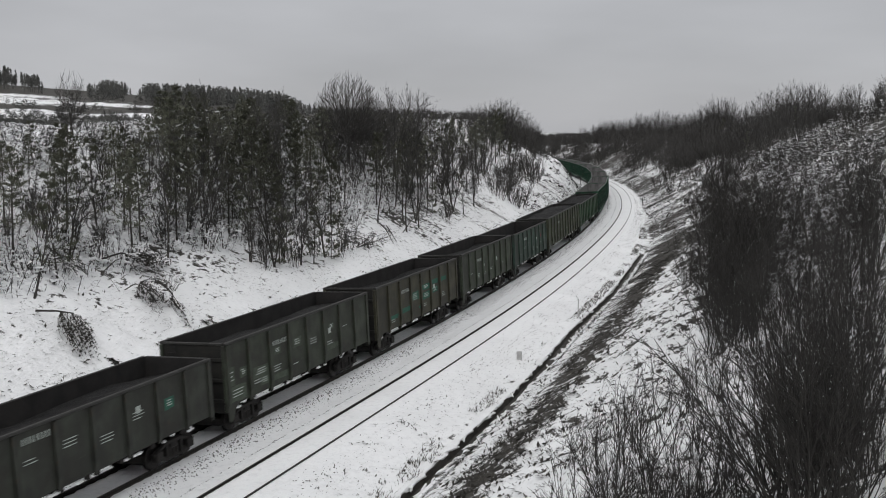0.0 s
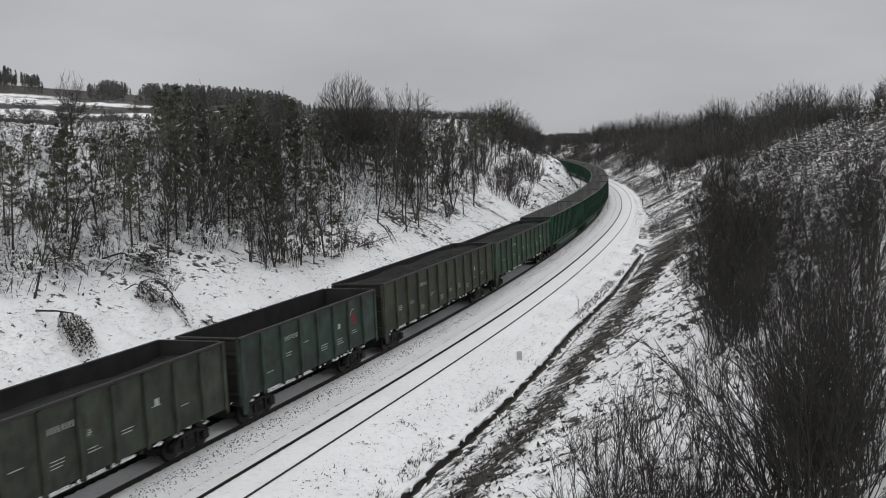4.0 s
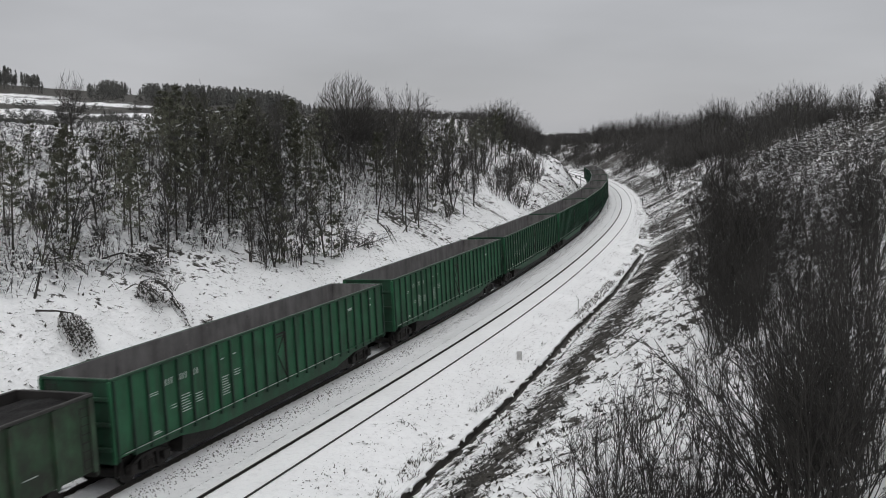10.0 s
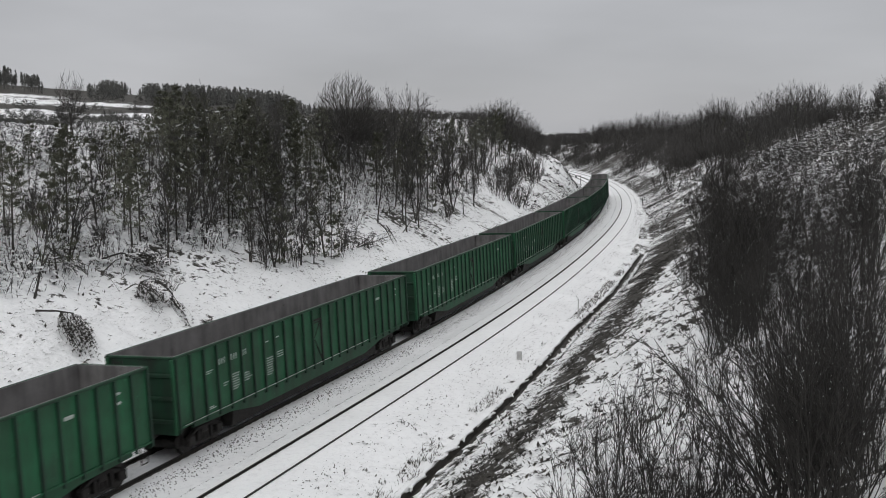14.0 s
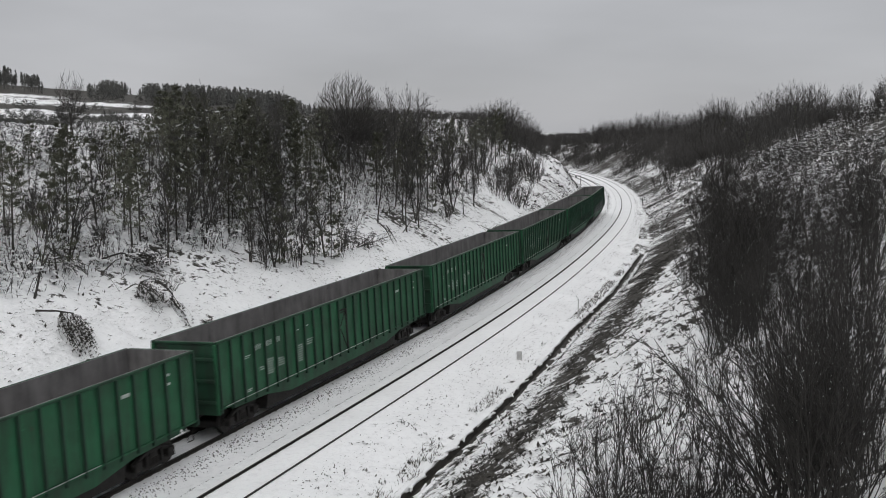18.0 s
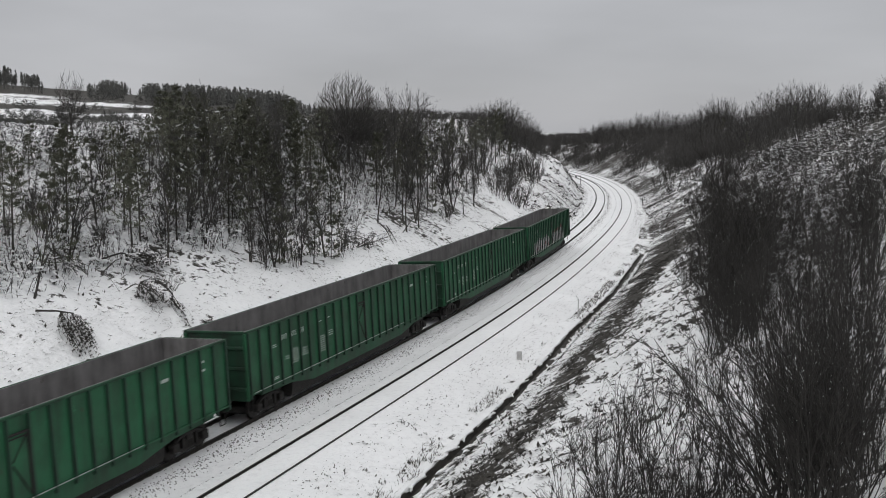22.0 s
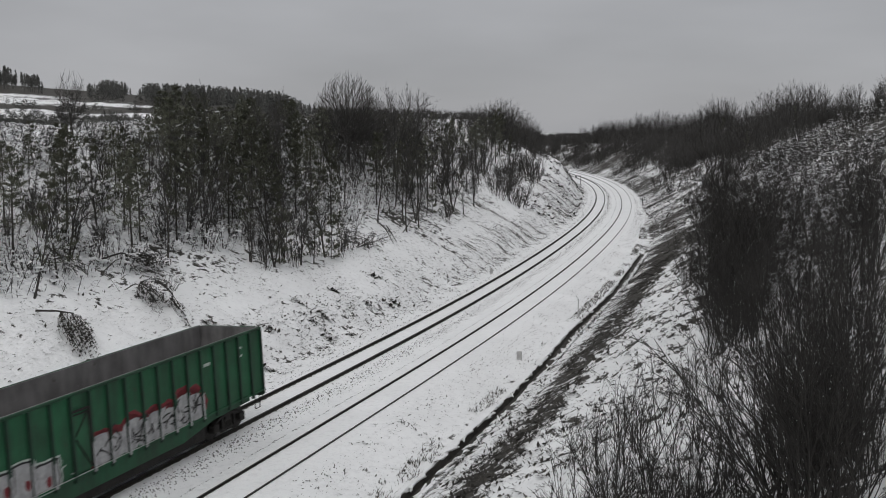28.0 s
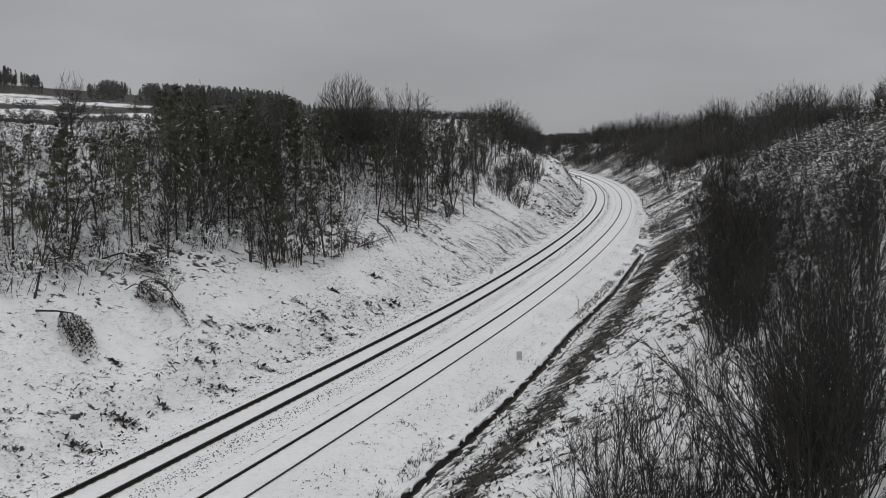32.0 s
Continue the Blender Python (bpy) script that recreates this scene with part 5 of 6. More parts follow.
thicket_mass("plateau_brush", "low leafless brush on the edge of the fields", 430, 77, 34, 190, -95, -26, (1.0, 2.8), 1.2, .020, 4, 6, snow=5)
thicket_mass("bend_scrub", "bare woods on the far side of the bend", 420, 78, 330, 600, 12, 70, (4, 9), 1.0, .045, 4, 8)
thicket_mass("distant_woods", "bare woods across the end of the cutting", 420, 75, 420, 900, -30, 160, (4, 8), 1.0, .05, 4, 8)
thicket_mass("upper_slope_scrub", "dark leafless scrub under the right crest", 800, 80, 185, 425, 19.5, 32, (3.0, 6.5), 1.25, .030, 4, 8, 3.5)
thicket_mass("lower_slope_scrub", "leafless scrub low on the slope by the bend", 240, 81, 235, 420, 13.5, 22, (2.0, 5.0), 1.0, .026, 5, 8, 2.5)
thicket_mass("slope_brush", "low leafless brush on the snowy right slope", 620, 79, 38, 150, 24, 42, (.7, 2.6), 1.0, .016, 5, 6, 1.8, snow=2)


def shrub(seed, height, stems, lean=(.05, .5), n=(10, 5, 3), thin=.006, fan=0.0, label="tall black-stemmed leafless bush on the slope"):
    """A bush of long arching stems that part into ever finer twigs; fan spreads them to one side."""
    rng = random.Random(seed)
    st, tw = Wood(), Wood()
    for q in range(stems):
        a = rng.uniform(0, 2 * math.pi)
        out = Vector((math.cos(a), math.sin(a), 0)) * rng.uniform(*lean)
        if fan:
            out = Vector((-fan * ((q + rng.random()) / stems * 1.35 - .35), rng.uniform(-.28, .28), 0))
        h = height * rng.uniform(.62, 1.0)
        pts = bent(rng, Vector((rng.uniform(-.35, .35), rng.uniform(-.35, .35), -.25)), out + Vector((0, 0, 1)), h, 9, .11, rng.uniform(-.015, .03))
        r = .0046 * h + .005
        st.limb(pts, r, thin * .8, 5)
        for k in range(n[0]):
            f = .16 + .82 * (k + rng.random()) / n[0]
            c, ax = along(pts, f)
            ln = h * rng.uniform(.20, .46) * (1.15 - .7 * f)
            limb = bent(rng, c, offshoot(rng, ax, rng.uniform(.28, .75)), ln, 5, .13, .03)
            tw.limb(limb, max(r * .62 * (1.1 - .8 * f), thin), thin * .7, 3)
            for _ in range(n[1]):
                c2, a2 = along(limb, rng.uniform(.15, 1))
                l2 = ln * rng.uniform(.22, .52)
                br = bent(rng, c2, offshoot(rng, a2, rng.uniform(.3, .85)), l2, 3, .16, .02)
                tw.limb(br, thin * .85, thin * .5, 3)
                for _ in range(n[2]):
                    c3, a3 = along(br, rng.uniform(.1, 1))
                    tw.limb([c3, c3 + offshoot(rng, a3, rng.uniform(.3, .95)) * l2 * rng.uniform(.3, .7)], thin * .6, thin * .35, 3)
    root = new("bush")
    share("trunk", st.mesh("trunk", M_ALDER), root)
    share("crown", tw.mesh("crown", M_ALDER), root)
    return tagged(root, label, "bush")


def build_thicket():
    """The tall bushes on the slope just below the camera."""
    far = [shrub(151, 6.2, 9, (.02, .40), (12, 6, 4), .0080, label="dense dark leafless bush in the middle of the slope"),
           shrub(152, 5.2, 8, (.02, .50), (11, 6, 4), .0080, label="dense dark leafless bush in the middle of the slope")]
    tall = [shrub(153, 5.4, 7, (.04, .36), (9, 4, 2), .0068), shrub(154, 4.6, 6, (.05, .46), (9, 4, 2), .0066)]
    low = [shrub(155, 3.0, 6, (.05, .38), (8, 4, 1), .0070, label="low black-stemmed leafless bush on the slope"),
           shrub(156, 2.3, 7, (.05, .55), (7, 4, 1), .0066, label="low black-stemmed leafless bush on the slope"),
           shrub(157, 3.6, 4, (.02, .26), (9, 4, 2), .0072, label="slim black-stemmed leafless bush on the slope")]
    fans = [shrub(158, 4.6, 11, n=(9, 4, 2), thin=.0068, fan=1.05, label="black leafless bush leaning out over the slope"),
            shrub(159, 4.0, 8, n=(9, 4, 2), thin=.0068, fan=.85, label="black leafless bush leaning out over the slope")]
    rng = random.Random(9)

    def stand(models, *spots):
        for px, dist, k, size in spots:
            x, y = at_view(px, dist)
            turn = rng.uniform(0, 6)
            plant(models[k], x, y, size, turn if models is not fans else -math.atan2(x, y) + rng.uniform(-.3, .3), group="bushes of the thicket")

    # the dense dark stand in the middle of the slope
    stand(far, (1262, 44, 1, .70), (1278, 40, 1, .98), (1296, 38, 0, .98), (1312, 41, 1, 1.12), (1330, 39, 0, .86), (1292, 47, 0, 1.0), (1276, 35, 1, .74), (1346, 42, 1, .80), (1306, 33, 1, .74), (1330, 34, 0, .66), (1352, 36, 1, .62),
          (1240, 58, 1, .50), (1290, 30, 1, .46), (1345, 29, 0, .46), (1215, 70, 1, .42), (1318, 44, 0, .96), (1300, 36, 1, .9))
    stand(far, (1385, 34, 1, .60), (1410, 31, 0, .48), (1445, 34, 1, .62), (1480, 31, 0, .50), (1515, 33, 1, .62), (1555, 31, 0, .66), (1430, 41, 1, .6), (1495, 42, 1, .6), (1540, 44, 0, .55), (1375, 44, 0, .6), (1562, 38, 1, .8))
    stand(far, (1288, 50, 0, 1.15), (1304, 52, 1, 1.45), (1324, 49, 0, 1.0), (1356, 50, 1, .85), (1392, 50, 1, .75), (1460, 47, 1, .6), (1450, 58, 0, .55))
    # stems close by
    stand(tall, (1398, 15.4, 1, .74), (1425, 16.5, 1, .92), (1452, 15.2, 0, .80), (1472, 17.0, 0, .88), (1494, 14.8, 1, .86), (1440, 18.5, 1, .95), (1510, 18.0, 0, .80), (1480, 21.5, 1, .85), (1405, 17.8, 1, .7), (1530, 22.0, 1, .8), (1460, 13.8, 1, .7))
    stand(tall, (1545, 14.0, 1, .55), (1518, 13.2, 1, .5), (1560, 16.5, 1, .62))
    stand(fans, (1430, 16.2, 0, .84), (1478, 17.2, 0, .90), (1445, 15.0, 1, .95), (1540, 16.0, 1, .9), (1400, 18.5, 1, .9))
    stand(far, (1530, 28, 1, .52), (1470, 27, 0, .44), (1556, 26, 1, .5), (1500, 37, 1, .6), (1440, 29, 1, .42))
    stand(tall, (1500, 16.8, 1, .9), (1532, 17.6, 0, .74), (1462, 19.8, 1, .9))
    # low growth towards the ditch
    stand(low, (1000, 21.0, 1, .8), (1030, 19.5, 0, .62), (1100, 17.8, 0, .75), (1170, 17.2, 0, .75), (1130, 23.0, 0, .7), (1075, 22.5, 2, .6), (1240, 16.6, 0, .7), (1010, 18.6, 1, .8))
    stand(low, (1010, 24.5, 1, .62), (1040, 23.0, 0, .6), (1062, 21.2, 1, .9), (1085, 20.4, 0, .85), (1108, 22.0, 2, .72), (1122, 20.0, 1, 1.0), (1146, 21.0, 0, .85), (1160, 18.8, 1, .95), (1180, 20.5, 2, .68), (1205, 19.0, 0, .80), (1225, 21.5, 1, .9),
          (1240, 18.2, 1, 1.0), (1262, 19.6, 0, .85), (1285, 17.6, 1, 1.0), (1305, 19.0, 2, .65), (1325, 17.2, 0, .78), (1350, 16.4, 1, 1.0), (1140, 25.5, 2, .62), (1195, 24.5, 0, .72), (1245, 25.0, 0, .75), (1090, 26.5, 1, .7), (1060, 27.0, 0, .5), (1290, 23.5, 0, .8))
    stand(low, (1035, 20.2, 1, .7), (1070, 19.4, 1, .8), (1115, 18.4, 1, .8), (1190, 17.6, 1, .85), (1260, 17.0, 1, .8), (1330, 15.6, 1, .7), (1545, 15.0, 0, .8), (1560, 19.0, 2, .7), (1150, 16.8, 1, .8), (1225, 16.4, 1, .75), (1310, 15.8, 1, .7))
    stand(low, (1225, 72, 0, .9), (1195, 92, 1, 1.0), (1240, 64, 0, .8), (1520, 40, 2, 1.0), (1470, 28, 2, .7), (1430, 38, 2, .8), (1555, 44, 2, 1.2))
    for px, dist, k, size in ((1535, 36, 2, .55), (1548, 28, 0, .5), (1480, 42, 0, .72), (1440, 48, 4, .7), (1405, 52, 5, .8), (1508, 56, 5, .8)):
        x, y = at_view(px, dist)
        plant(BARES[k], x, y, size, px, group="bushes of the thicket")
    for p in far + tall + low + fans:
        drop(p)


def drop(root):
    """Take a model away once its copies stand."""
    for o in [root, *root.children_recursive]:
        bpy.data.objects.remove(o)


build_thicket()
for model in PINES + BARES + BUSHES + CROWNS + DOMES:
    drop(model)


def build_far_forest():
    """Woods on the hill behind the fields, far too many to count."""
    rng = random.Random(17)
    w = Wood()
    spots = []
    skyline = lambda deg: np.interp(deg, [-27, -24.0, -23.3, -22.4, -22.1, -21.6, -20.0, -18.6, -17.9, -17.4, -16.9, -14.5, -11.6, -9.5, -8.4, -7.4, -5], [3.6, 3.55, 3.2, 3.1, 2.5, 2.0, 2.7, 2.95, 2.75, 2.2, 2.75, 2.75, 2.55, 2.35, 1.9, 1.55, 1.0])
    for _ in range(1300):
        deg = rng.uniform(-27, -5)
        if deg < -22.2:
            r = rng.uniform(440, 560) if rng.random() < (.95 if deg < -23.9 else .5) else 0
        elif deg < -20:
            r = rng.uniform(415, 640) if rng.random() < .75 else 0
        else:
            r = rng.uniform(396, 640)
        if r:
            t = radians(deg)
            spots.append((r * math.sin(t), r * math.cos(t), rng.uniform(7.5, 12) * (1.2 if deg < -22.2 else 1), r, skyline(deg)))
    for _ in range(700):
        deg = rng.uniform(-27, -9)
        mid = min(max((deg + 23.5) / 6.5, 0), 1)
        r = rng.choice((rng.uniform(213, 226), rng.uniform(214, 234 + 26 * mid), rng.uniform(298, 326) + 20 * mid, rng.uniform(240, 285)))
        if r > 290 and math.sin(deg * 2.1) < -.5:
            continue
        t = radians(deg)
        spots.append((r * math.sin(t), r * math.cos(t), rng.uniform(.7, 1.7), r, 9))
    zs = ground_z([p[0] for p in spots], [p[1] for p in spots])
    for (x, y, h, r, rise), z in zip(spots, zs):
        h = min(h * 1.4, (EYE_Z + r * math.tan(radians(rise)) - z) * rng.uniform(.5, 1.04))
        if h < .8 or (r > 400 and h < 4):
            continue
        p = Vector((x, y, z - .3))
        w.limb([p, p + Vector((0, 0, h * .9))], .16 if r > 400 else .05, .05, 3)
        low = .35 if r > 400 and rise > 3.0 else .06
        fat = rng.uniform(.17, .30) if r > 400 else .8
        for q in range(56):
            f = low + (1 - low) * rng.random() ** .85
            reach = h * fat * (1.1 - f) ** .7 * rng.uniform(.5, 1.1)
            t = rng.uniform(0, 6.28)
            out = Vector((math.cos(t), math.sin(t), 0))
            c = p + out * reach * .35 + Vector((0, 0, h * f * .97))
            w.limb([c, c + out * reach * .7 + Vector((0, 0, h * rng.uniform(-.03, .09)))], h * rng.uniform(.02, .042), .02, 3)
    tagged(new("far_woods", w.mesh("far_woods", M_FOREST)), "dark mixed forest on the snowy hill beyond the fields", "forest", kind="stuff")


build_far_forest()


# ---- ditch along the foot of the right bank ----
def build_ditch():
    ditch = tagged(new("drainage_ditch"), "dark wet drainage ditch beside the snowy verge", "ditch", kind="structure")
    ss = np.arange(-40, 94, .45)

    def run(name, prof, rough, mat, seed, label):
        rng = random.Random(seed)
        verts, faces, n = [], [], len(prof)
        for s in ss:
            x, y, h = on_line(s, 10.62 + verge(s) + .07 * math.sin(s * .21))
            for u, w, free in prof:
                u2, w2 = u + free * rough * rng.uniform(-1, 1), w + free * .025 * rng.uniform(-1, 1)
                verts.append((x + u2 * math.cos(h), y - u2 * math.sin(h), w2))
        for i in range(len(ss) - 1):
            for k in range(n):
                a, b = i * n + k, i * n + (k + 1) % n
                faces.append((a, b, b + n, a + n))
        faces += [tuple(range(n)), tuple(reversed(range((len(ss) - 1) * n, len(ss) * n)))]
        ob = link_mesh(name, verts, faces, mat, ditch, label=label)
        ob.data.attributes.new("cover", "FLOAT", "POINT").data.foreach_set("value", np.full(len(verts), .47, np.float32))

    run("channel", [(-.40, -.47, 0), (-.28, -.45, 1), (-.22, -.74, 1), (.20, -.76, 1), (.30, -.40, 1), (.42, -.38, 1), (.42, -1.15, 0), (-.40, -1.15, 0)], .03, M_EARTH, 4, "dark wet channel wall")
    run("snow_lip", [(-.80, -.49, 0), (-.62, -.43, 0), (-.28, -.41, 1), (-.28, -.50, 1), (-.80, -.62, 0)], .055, M_SNOW, 5, "snow hanging over the edge")
    run("snow_lip", [(.34, -.36, 1), (.58, -.27, 0), (.58, -.5, 0), (.34, -.48, 1)], .10, M_GROUND, 6, "snow hanging over the edge")


build_ditch()


# ---- dead grass, far too much to count ----
M_CLOD = surface("frozen_weeds", (0.030, 0.028, 0.025), (0.068, 0.062, 0.054), 1.5, 0.9, bump=0)
def grass(name, label, n, seed, s0, s1, d0, d1, size, blades, lean, clump, width=.016, mat=None, power=1.0, hang=0.0, flat=1.0):
    rng = np.random.RandomState(seed)
    s = s0 + (s1 - s0) * rng.rand(n * 4) ** power
    d = rng.uniform(d0, d1, n * 4)
    x, y, h = on_line(s, to_foot(s, d))
    ok = (fbm(x * .35 + seed, y * .35, 3) > clump) & (np.abs(np.degrees(np.arctan2(x, np.maximum(y, .1)))) < 28) & (y > 6)
    x, y, h, d = x[ok][:n], y[ok][:n], h[ok][:n], d[ok][:n]
    z = ground_z(x, y)
    down = np.where(d > 5, -1.0, 1.0)
    w = Wood()
    for a, b, c, hh, k in zip(x, y, z, h, down):
        p = Vector((a, b, c - .04))
        big = rng.uniform(*size)
        slope = Vector((math.cos(hh) * k, -math.sin(hh) * k, -.45)) * hang
        for _ in range(blades):
            t = rng.uniform(0, 6.28)
            q = Vector((math.cos(t) * lean, math.sin(t) * lean, rng.uniform(.3, 1.0) * flat)) * big * rng.uniform(.5, 1.0) + slope * big
            o = Vector((math.cos(t * 3), math.sin(t * 3), 0)) * big * .25 * rng.rand()
            w.blade(p + o, p + o + q, width * rng.uniform(.6, 1.5))
    return tagged(new(name, w.mesh(name, mat or M_GRASS)), label, "grass", kind="stuff")


def clods(name, label, n, seed, s0, s1, d0, d1, size, pieces, spread, power=1.0, clump=.45, spots=(), mat=None):
    """Frozen leaves and clods lying about singly or in heaps, each a small folded scrap."""
    rng = np.random.RandomState(seed)
    s = s0 + (s1 - s0) * rng.rand(n * 4) ** power
    d = rng.uniform(d0, d1, n * 4)
    x, y, h = on_line(s, to_foot(s, d))
    ok = (fbm(x * .5 + seed, y * .5, 3) > clump - .1 * rng.rand(n * 4)) & (np.abs(np.degrees(np.arctan2(x, np.maximum(y, .1)))) < 28) & (y > 6)
    x, y = x[ok][:n], y[ok][:n]
    for a, b in spots:
        px, py, _ = on_line(a, b)
        x, y = np.append(x, px), np.append(y, py)
    many = rng.randint(pieces[0], pieces[1] + 1, len(x))
    wide = np.repeat(rng.uniform(*spread, len(x)), many)
    gx, gy = np.repeat(x, many), np.repeat(y, many)
    t = rng.uniform(0, 6.28, len(gx))
    k = wide * rng.rand(len(gx)) ** .8
    gx, gy = gx + k * np.cos(t) * 1.3, gy + k * np.sin(t) * .8
    gz = ground_z(gx, gy)
    heap = np.maximum(0, .35 * (wide - k)) * (wide > .12)
    w = Wood()
    for a, b, c, up in zip(gx, gy, gz, heap):
        big = size[0] + (size[1] - size[0]) * rng.rand() ** 2.2
        u = rng.uniform(0, 6.28)
        q = Vector((math.cos(u), math.sin(u), rng.uniform(-.25, .75))) * big
        p = Vector((a, b, c + .01 + up * rng.rand()))
        w.blade(p - q * .4, p + q * .6, big * rng.uniform(.10, .24))
    return tagged(new(name, w.mesh(name, mat or M_CLOD)), label, "leaves", kind="stuff")


clods("dead_leaves", "dark frozen leaves and clods lying on the snowy left bank", 7200, 1, 8, 230, -7.4, -2.3, (.05, .29), (1, 4), (.02, .30), 1.4, .39)
clods("scattered_leaves", "few dark leaves on the clean snow below the wood", 650, 31, 14, 200, -12.5, -7.2, (.06, .35), (1, 3), (.05, .5), 1.3, .46)
# grey scraps stand in for the shade in dents and footprints
clods("verge_clods", "small grey flecks for the shaded dents along the snowy verge", 1700, 32, 10, 170, 6.2, 9.4, (.04, .22), (1, 4), (.05, .4), 1.3, .46, mat=M_STONE_DENT)
clods("leaf_clumps", "dark clumps of frozen weeds on the left bank", 150, 7, 10, 170, -6.6, -2.9, (.12, .42), (4, 9), (.2, .5), 1.2, .47)
clods("weed_heaps", "dark heaps of frozen weeds on the left bank", 16, 9, 12, 60, -7.5, -3.4, (.18, .6), (22, 40), (.3, .65), 1.0, .48,
      ((24.9, -4.45), (25.3, -4.1), (22.0, -4.3), (22.3, -3.6), (31.9, -3.7), (31.2, -4.2), (27.7, -4.2), (43.6, -4.1), (34.2, -6.0), (28.1, -7.2), (35.9, -3.9)))
clods("bend_clods", "dark frozen turf and dead branches on the bank by the bend", 420, 41, 118, 235, -9.5, -2.8, (.25, 1.1), (2, 7), (.2, .9), 1.0, .44)
clods("slope_clods", "dark tufts of turf on the far snowy slope", 5200, 42, 100, 290, 11.2, 33, (.15, .75), (1, 4), (.1, .8), 1.0, .44)
clods("wood_litter", "dead twigs and frozen weeds on the floor of the wood", 2000, 43, 28, 120, -30, -13.0, (.12, .5), (1, 3), (.1, .5), 1.2, .45)
clods("bank_leaves", "dark flecks of dead leaves and turf on the right bank", 6500, 21, 6, 130, 11.0, 26, (.08, .40), (1, 4), (.05, .4), 1.3, .46)
grass("dead_grass", "thin dead grass blades on the snowy left bank", 10500, 6, 10, 160, -12.0, -2.3, (.15, .5), 4, .9, .40, .010, power=1.3, flat=.5, hang=.3)
grass("weed_stalks", "thin dry weed stalks and brush under the trees", 5500, 2, 30, 190, -30, -12.5, (.25, .9), 4, .6, .42, .012)
grass("verge_grass", "short grass poking through the snow of the verge", 4400, 3, 16, 150, 6.6, 10.3, (.04, .17), 4, .8, .44, .012, power=1.4, flat=.7)
grass("bank_grass", "matted dead grass hanging down the right bank", 13000, 4, 2, 300, 11.0, 40, (.12, .45), 6, 1.0, .45, .022, power=1.6, hang=.3, flat=.6)
grass("bank_turf", "dark ragged bands of turf on the right bank", 3600, 11, 4, 85, 12.3, 14.8, (.12, .42), 7, 1.0, .40, .024, power=1.2, hang=.2, flat=.6, mat=M_CLOD)
grass("edge_stalks", "dry grass stalks along the ditch edge", 1500, 8, 16, 120, 9.0, 10.4, (.15, .5), 5, .6, .46, .011, power=1.2)
grass("ditch_grass", "dead grass along the ditch", 1400, 5, 14, 190, 10.1, 13.5, (.12, .4), 6, .8, .40, .016, power=1.2, hang=.5, flat=.6)


def build_snow_lumps():
    """Snow hanging over both lips of the ditch."""
    rng = random.Random(14)
    w = Wood()
    for _ in range(300):
        s = 12 + 80 * rng.random() ** 1.3
        d = 10.62 + .10 * math.sin(s * .21) + rng.choice((-.30, .36)) + rng.uniform(-.06, .12)
        x, y, h = on_line(s, d + verge(s))
        p = Vector((float(x), float(y), -.43 + (.09 if d > 10.62 else 0)))
        q = Vector((math.sin(h + rng.uniform(-.5, .5)), math.cos(h + rng.uniform(-.5, .5)), 0)) * rng.uniform(.12, .6)
        w.limb([p - q, p + Vector((0, 0, .03)), p + q], .03, .03, 3)
        r = rng.uniform(.03, .07)
        w.limb([p - q * .6, p, p + q * .6, p + q * .8], r, r * .6, 4)
    tagged(new("ditch_snow", w.mesh("ditch_snow", M_SNOW)), "lumps of snow hanging over the ditch edges", "snow", kind="stuff")


build_snow_lumps()


def build_shoulder_flecks():
    """Ballast through the snow along the track shoulders, and shaded dimples as grey flecks."""
    rng = np.random.RandomState(12)
    verts, faces = [], []
    n = 26000
    s = 10 + 250 * rng.rand(n) ** 1.7
    band = rng.rand(n)
    d = np.where(band < .62, rng.normal(1.62, .27, n), np.where(band < .8, rng.normal(-1.6, .2, n), np.where(band < .9, rng.normal(2.83, .035, n), rng.normal(SPACING + 1.9, .35, n))))
    x, y, _ = on_line(s, d)
    z = ground_z(x, y)
    for a, b, c in zip(x, y, z):
        r = .008 + .052 * rng.rand() ** 2
        k = len(verts)
        for q in range(4):
            t = 1.57 * q + rng.uniform(-.4, .4)
            verts.append((a + r * 1.1 * math.cos(t), b + r * 1.7 * math.sin(t), c - .02))
        verts.append((a + rng.uniform(-.3, .3) * r, b + rng.uniform(-.3, .3) * r, c + r * rng.uniform(.3, .8)))
        faces += [(k, k + 1, k + 4), (k + 1, k + 2, k + 4), (k + 2, k + 3, k + 4), (k + 3, k, k + 4)]
    tagged(link_mesh("ballast_stones", verts, faces, M_STONE_DENT), "grey ballast stones poking through the snow", "stones", kind="stuff")


build_shoulder_flecks()


# ---- posts along the line ----
def spot(s, d):
    x, y, h = on_line(s, d)
    return Matrix.Translation((float(x), float(y), float(ground_z([float(x)], [float(y)])[0]))) @ Matrix.Rotation(-float(h), 4, "Z")


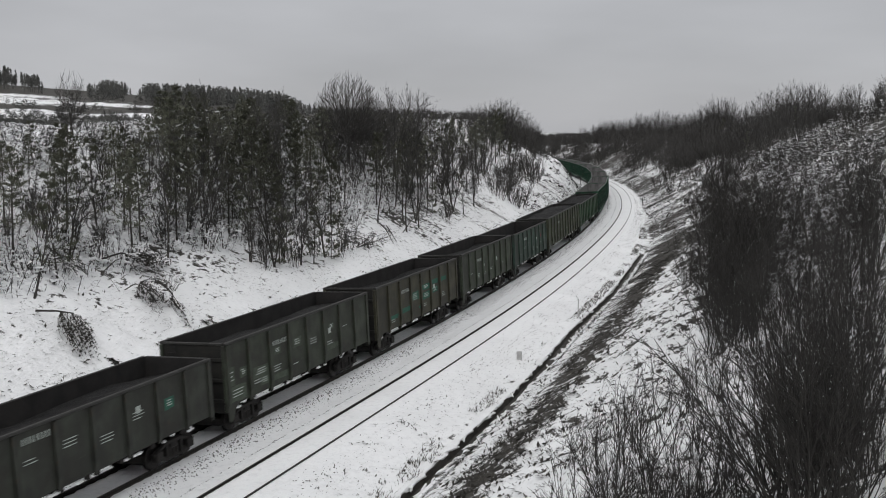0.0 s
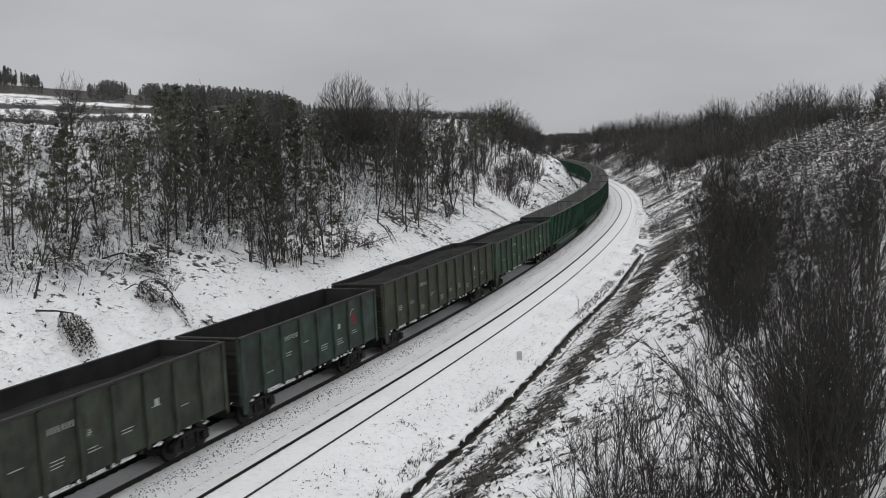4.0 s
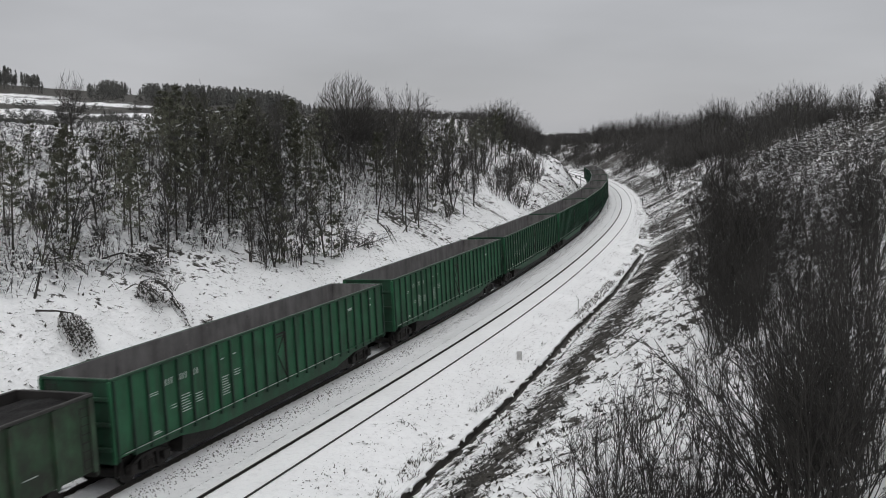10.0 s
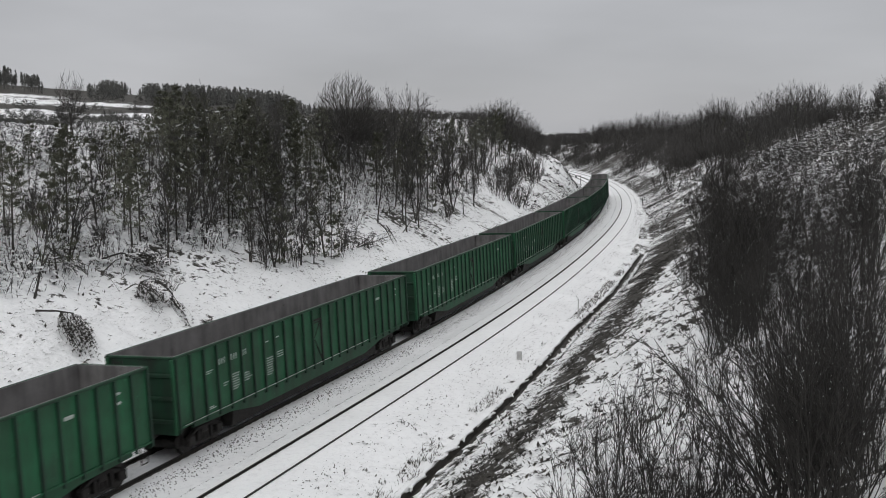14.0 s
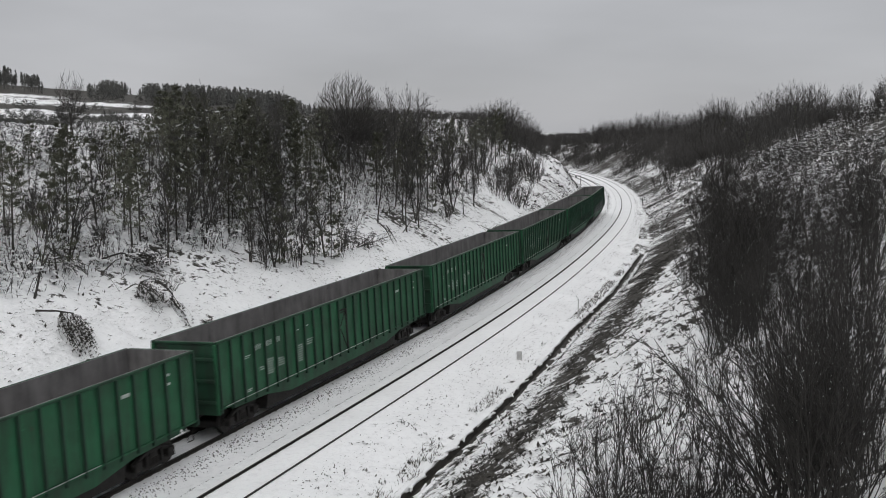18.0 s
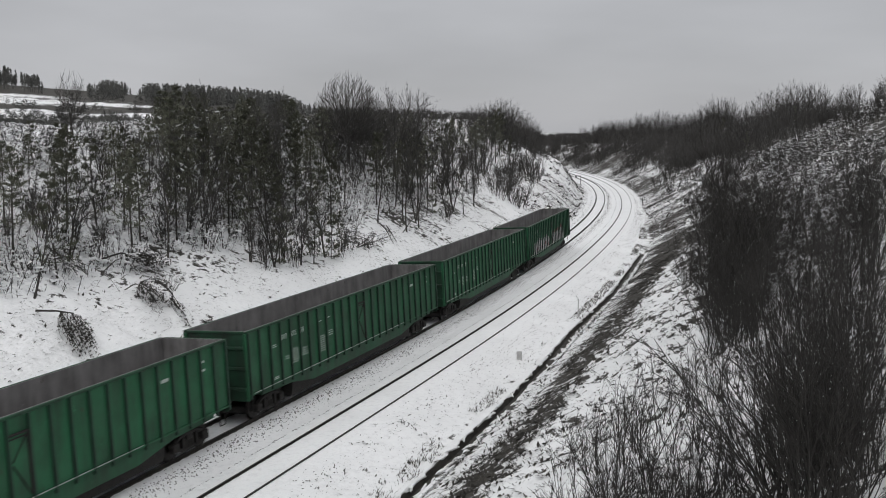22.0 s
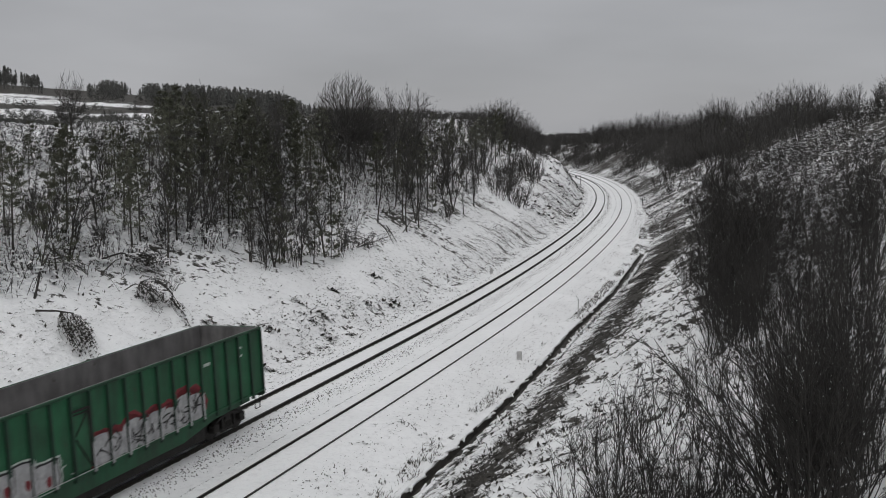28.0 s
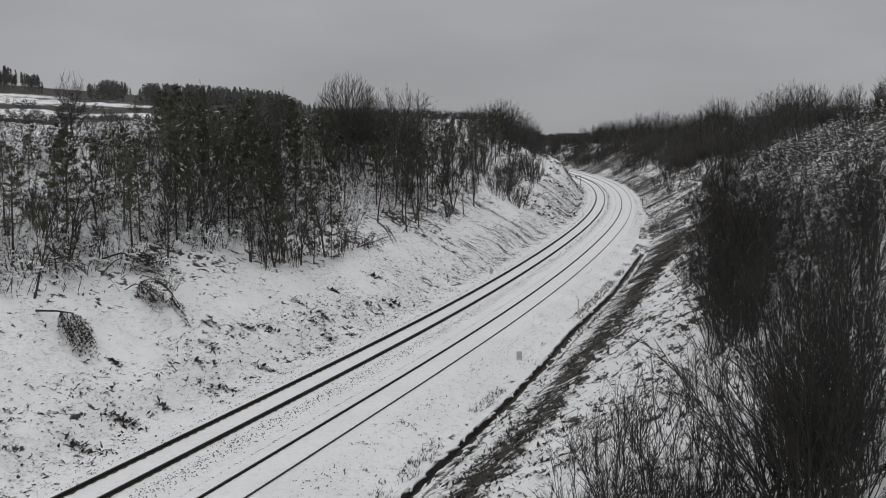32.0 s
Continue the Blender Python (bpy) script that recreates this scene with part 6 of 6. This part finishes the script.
def build_posts():
    p = tagged(new("marker_post"), "thin pale marker post standing in the snow", "post")
    part("shaft", rod_bm(bmesh.new(), (0, 0, -.3), (0, 0, 1.15), .035, 8), M_POST, p)
    part("cap", box(-.05, .05, -.05, .05, 1.15, 1.2, .01), M_POST, p)
    p.matrix_world = spot(56.9, 8.45)
    q = tagged(new("distance_marker"), "short grey concrete marker block in the snow", "marker")
    part("block", box(-.13, .13, -.09, .09, -.2, .40, .02), M_CONCRETE, q)
    part("plate", box(-.145, .145, -.10, .10, .402, .46, .01), M_CONCRETE, q)
    q.matrix_world = spot(43.0, 8.0)
    q2 = copy_thing(q, spot(74.1, -2.35))
    q2["label"] = "short grey concrete marker at the bank's foot"
    r = tagged(new("marker_post"), "dark wooden stake at the edge of the verge", "post")
    part("shaft", rod_bm(bmesh.new(), (0, 0, -.3), (0, 0, 1.0), .06, 8), M_BARK, r)
    part("cap", box(-.08, .08, -.08, .08, 1.0, 1.06, .01), M_BARK, r)
    r.matrix_world = spot(163.5, 7.4)
    g = tagged(new("signal_post"), "small dark trackside signal on a thin post", "signal")
    part("mast", rod_bm(bmesh.new(), (0, 0, -.3), (0, 0, 2.3), .06, 10), M_SIGNAL, g)
    part("crossarm", rod_bm(bmesh.new(), (0, 0, 2.2), (-1.1, 0, 2.2), .05, 8), M_SIGNAL, g)
    part("lamp_head", box(-1.25, -.95, -.12, .12, 1.75, 2.3, .03), M_SIGNAL, g)
    part("foot", box(-.22, .22, -.22, .22, -.2, .12, .03), M_CONCRETE, g)
    g.matrix_world = spot(222.0, -2.6)


build_posts()


# ---- broken and fallen trees on the left bank ----
def lay(make, base, tip, length, name, label):
    """A tree lying from base to tip, both given as (s, d, height over ground)."""
    pts = []
    for s, d, up in (base, tip):
        x, y, _ = on_line(s, d)
        pts.append(Vector((float(x), float(y), float(ground_z([float(x)], [float(y)])[0]) + up)))
    v = pts[1] - pts[0]
    ob = make
    ob.name = name
    ob["label"] = label
    m = Matrix.Translation(pts[0]) @ v.to_track_quat("Z", "Y").to_matrix().to_4x4() @ Matrix.Scale(v.length / length, 4)
    ob.matrix_world = m
    return ob


def over(s, d, up):
    """A point some way over the ground of the bank."""
    x, y, _ = on_line(s, d)
    return Vector((float(x), float(y), float(ground_z([float(x)], [float(y)])[0]) + up))


def drooping_crown(w, rng, top, toe, radius, limbs=22, tufts=10):
    """Boughs that fan out from a snapped joint and hang down like a torn umbrella."""
    axis = toe - top
    u = axis.orthogonal().normalized()
    v = axis.cross(u).normalized()
    for _ in range(limbs):
        a, k = rng.uniform(0, 6.28), math.sqrt(rng.random()) * radius
        far = rng.uniform(.65, 1.05)
        pts = []
        for q in range(7):
            f = q / 6 * far
            pts.append(top + axis * f ** 1.25 + (u * math.cos(a) + v * math.sin(a)) * k * 1.1 * math.sin(min(1.0, f) * 2.75) + Vector((rng.uniform(-.03, .03), rng.uniform(-.03, .03), rng.uniform(-.02, .02))))
        w.limb(pts, .009, .004, 3)
        for _ in range(tufts):
            c, ax = along(pts, rng.uniform(.2, 1) ** .8)
            c = c + Vector((rng.uniform(-.06, .06), rng.uniform(-.06, .06), rng.uniform(-.05, .05)))
            for _ in range(3):
                e = (ax * .7 + Vector((rng.uniform(-1, 1), rng.uniform(-1, 1), rng.uniform(-1, .7)))).normalized()
                w.blade(c, c + e * rng.uniform(.07, .17), rng.uniform(.022, .042))


def snapped_tree(seed, label, poles, crowns):
    """A broken young pine: bare poles, each through points on the bank, and hanging leafy boughs."""
    rng = random.Random(seed)
    root = tagged(new("broken_pine"), label, "tree")
    for r, pts in poles:
        w = Wood()
        w.limb([over(*q) for q in pts], r, r * .55, 7)
        share("broken_pole", w.mesh("broken_pole", M_BARK), root)
    if crowns:
        w = Wood()
        for top, toe, radius, limbs in crowns:
            drooping_crown(w, rng, over(*top), over(*toe), radius, limbs)
        share("crown", w.mesh("crown", M_CLOD), root)
    return root


def build_fallen():
    snapped_tree(61, "snapped young pine with its top hanging down the snowy bank", [(.055, ((27.7, -11.3, .18), (28.4, -10.7, .38), (29.0, -10.2, .42)))],
                 [((28.45, -10.5, .42), (26.8, -7.5, .06), .60, 34), ((28.9, -10.2, .42), (27.6, -7.7, .10), .54, 24)])
    snapped_tree(62, "snapped pine lying level with its needles in the snow", [(.060, ((35.0, -13.4, .62), (36.3, -13.2, .8), (38.0, -12.6, .72))), (.035, ((34.4, -13.0, .2), (35.6, -13.0, .6), (36.6, -12.9, .75)))],
                 [((36.6, -13.1, .75), (37.6, -11.4, .05), .78, 30), ((37.4, -12.8, .7), (39.8, -12.4, .3), .60, 26)])
    snapped_tree(67, "heap of fallen pine boughs half buried in snow", [(.045, ((35.9, -10.3, .65), (35.9, -9.7, .5), (35.8, -9.1, .12))), (.032, ((34.4, -11.5, .15), (34.9, -11.2, .42), (35.4, -10.5, .2)))],
                 [((35.1, -11.0, .55), (34.9, -9.0, .05), 1.0, 46), ((35.6, -9.5, .3), (34.5, -7.4, .05), .42, 16)])
    snapped_tree(68, "thin broken branch arching down to the snow", [(.022, ((33.3, -14.2, .15), (33.8, -14.0, .42), (34.2, -13.2, .40), (34.4, -12.4, .25), (34.2, -11.7, .02)))], [])
    lay(bare_tree(65, 5.5, 1, (10, 4, 2)), (28.7, -12.3, -.1), (31.8, -13.6, 3.3), 5.5, "leaning_tree", "slim bare tree leaning far over the bank")
    lay(bare_tree(64, 4.5, 3, (10, 5, 3), .3), (32.6, -14.9, .9), (32.9, -13.2, .1), 4.5, "fallen_tree", "bent leafless tree with its top in the snow")
    for seed, a, b in ((69, (35.0, -10.2, .2), (34.2, -8.4, .15)), (70, (36.9, -10.4, .0), (37.4, -10.3, 1.3))):
        lay(bush(seed, 2.6, 7, (6, 3, 2), .45, .008), a, b, 2.6, "bush", "thin broken leafless bush on the snowy bank")
    snapped_tree(71, "slim fallen trunks lying down the bank", [(.05, ((70.8, -11.7, .5), (69.5, -10.6, .45), (68.0, -9.4, .05))), (.05, ((70.6, -11.0, .7), (69.5, -10.2, .45), (68.8, -9.4, .05))), (.045, ((73.0, -10.3, .1), (75.0, -10.2, 1.0), (77.2, -10.0, 1.9)))], [])
    snapped_tree(72, "bent sapling with its tip in the snow", [(.03, ((61.0, -11.6, .6), (61.8, -10.9, .6), (62.2, -10.2, .35), (62.2, -9.5, .0)))], [])
    lay(bare_tree(66, 4.0, 2, (8, 4, 2)), (62, -10.2, .0), (65.5, -9.4, .9), 4.0, "fallen_tree", "slim bare tree leaning over to the ground")


build_fallen()


def motions():
    """The train rolls through the cutting towards the camera and past it."""
    for car, off in CARS:
        walk(car, [(t, car_pose(s_of(t, off))) for t in [float(q) for q in range(33)]])


motions()
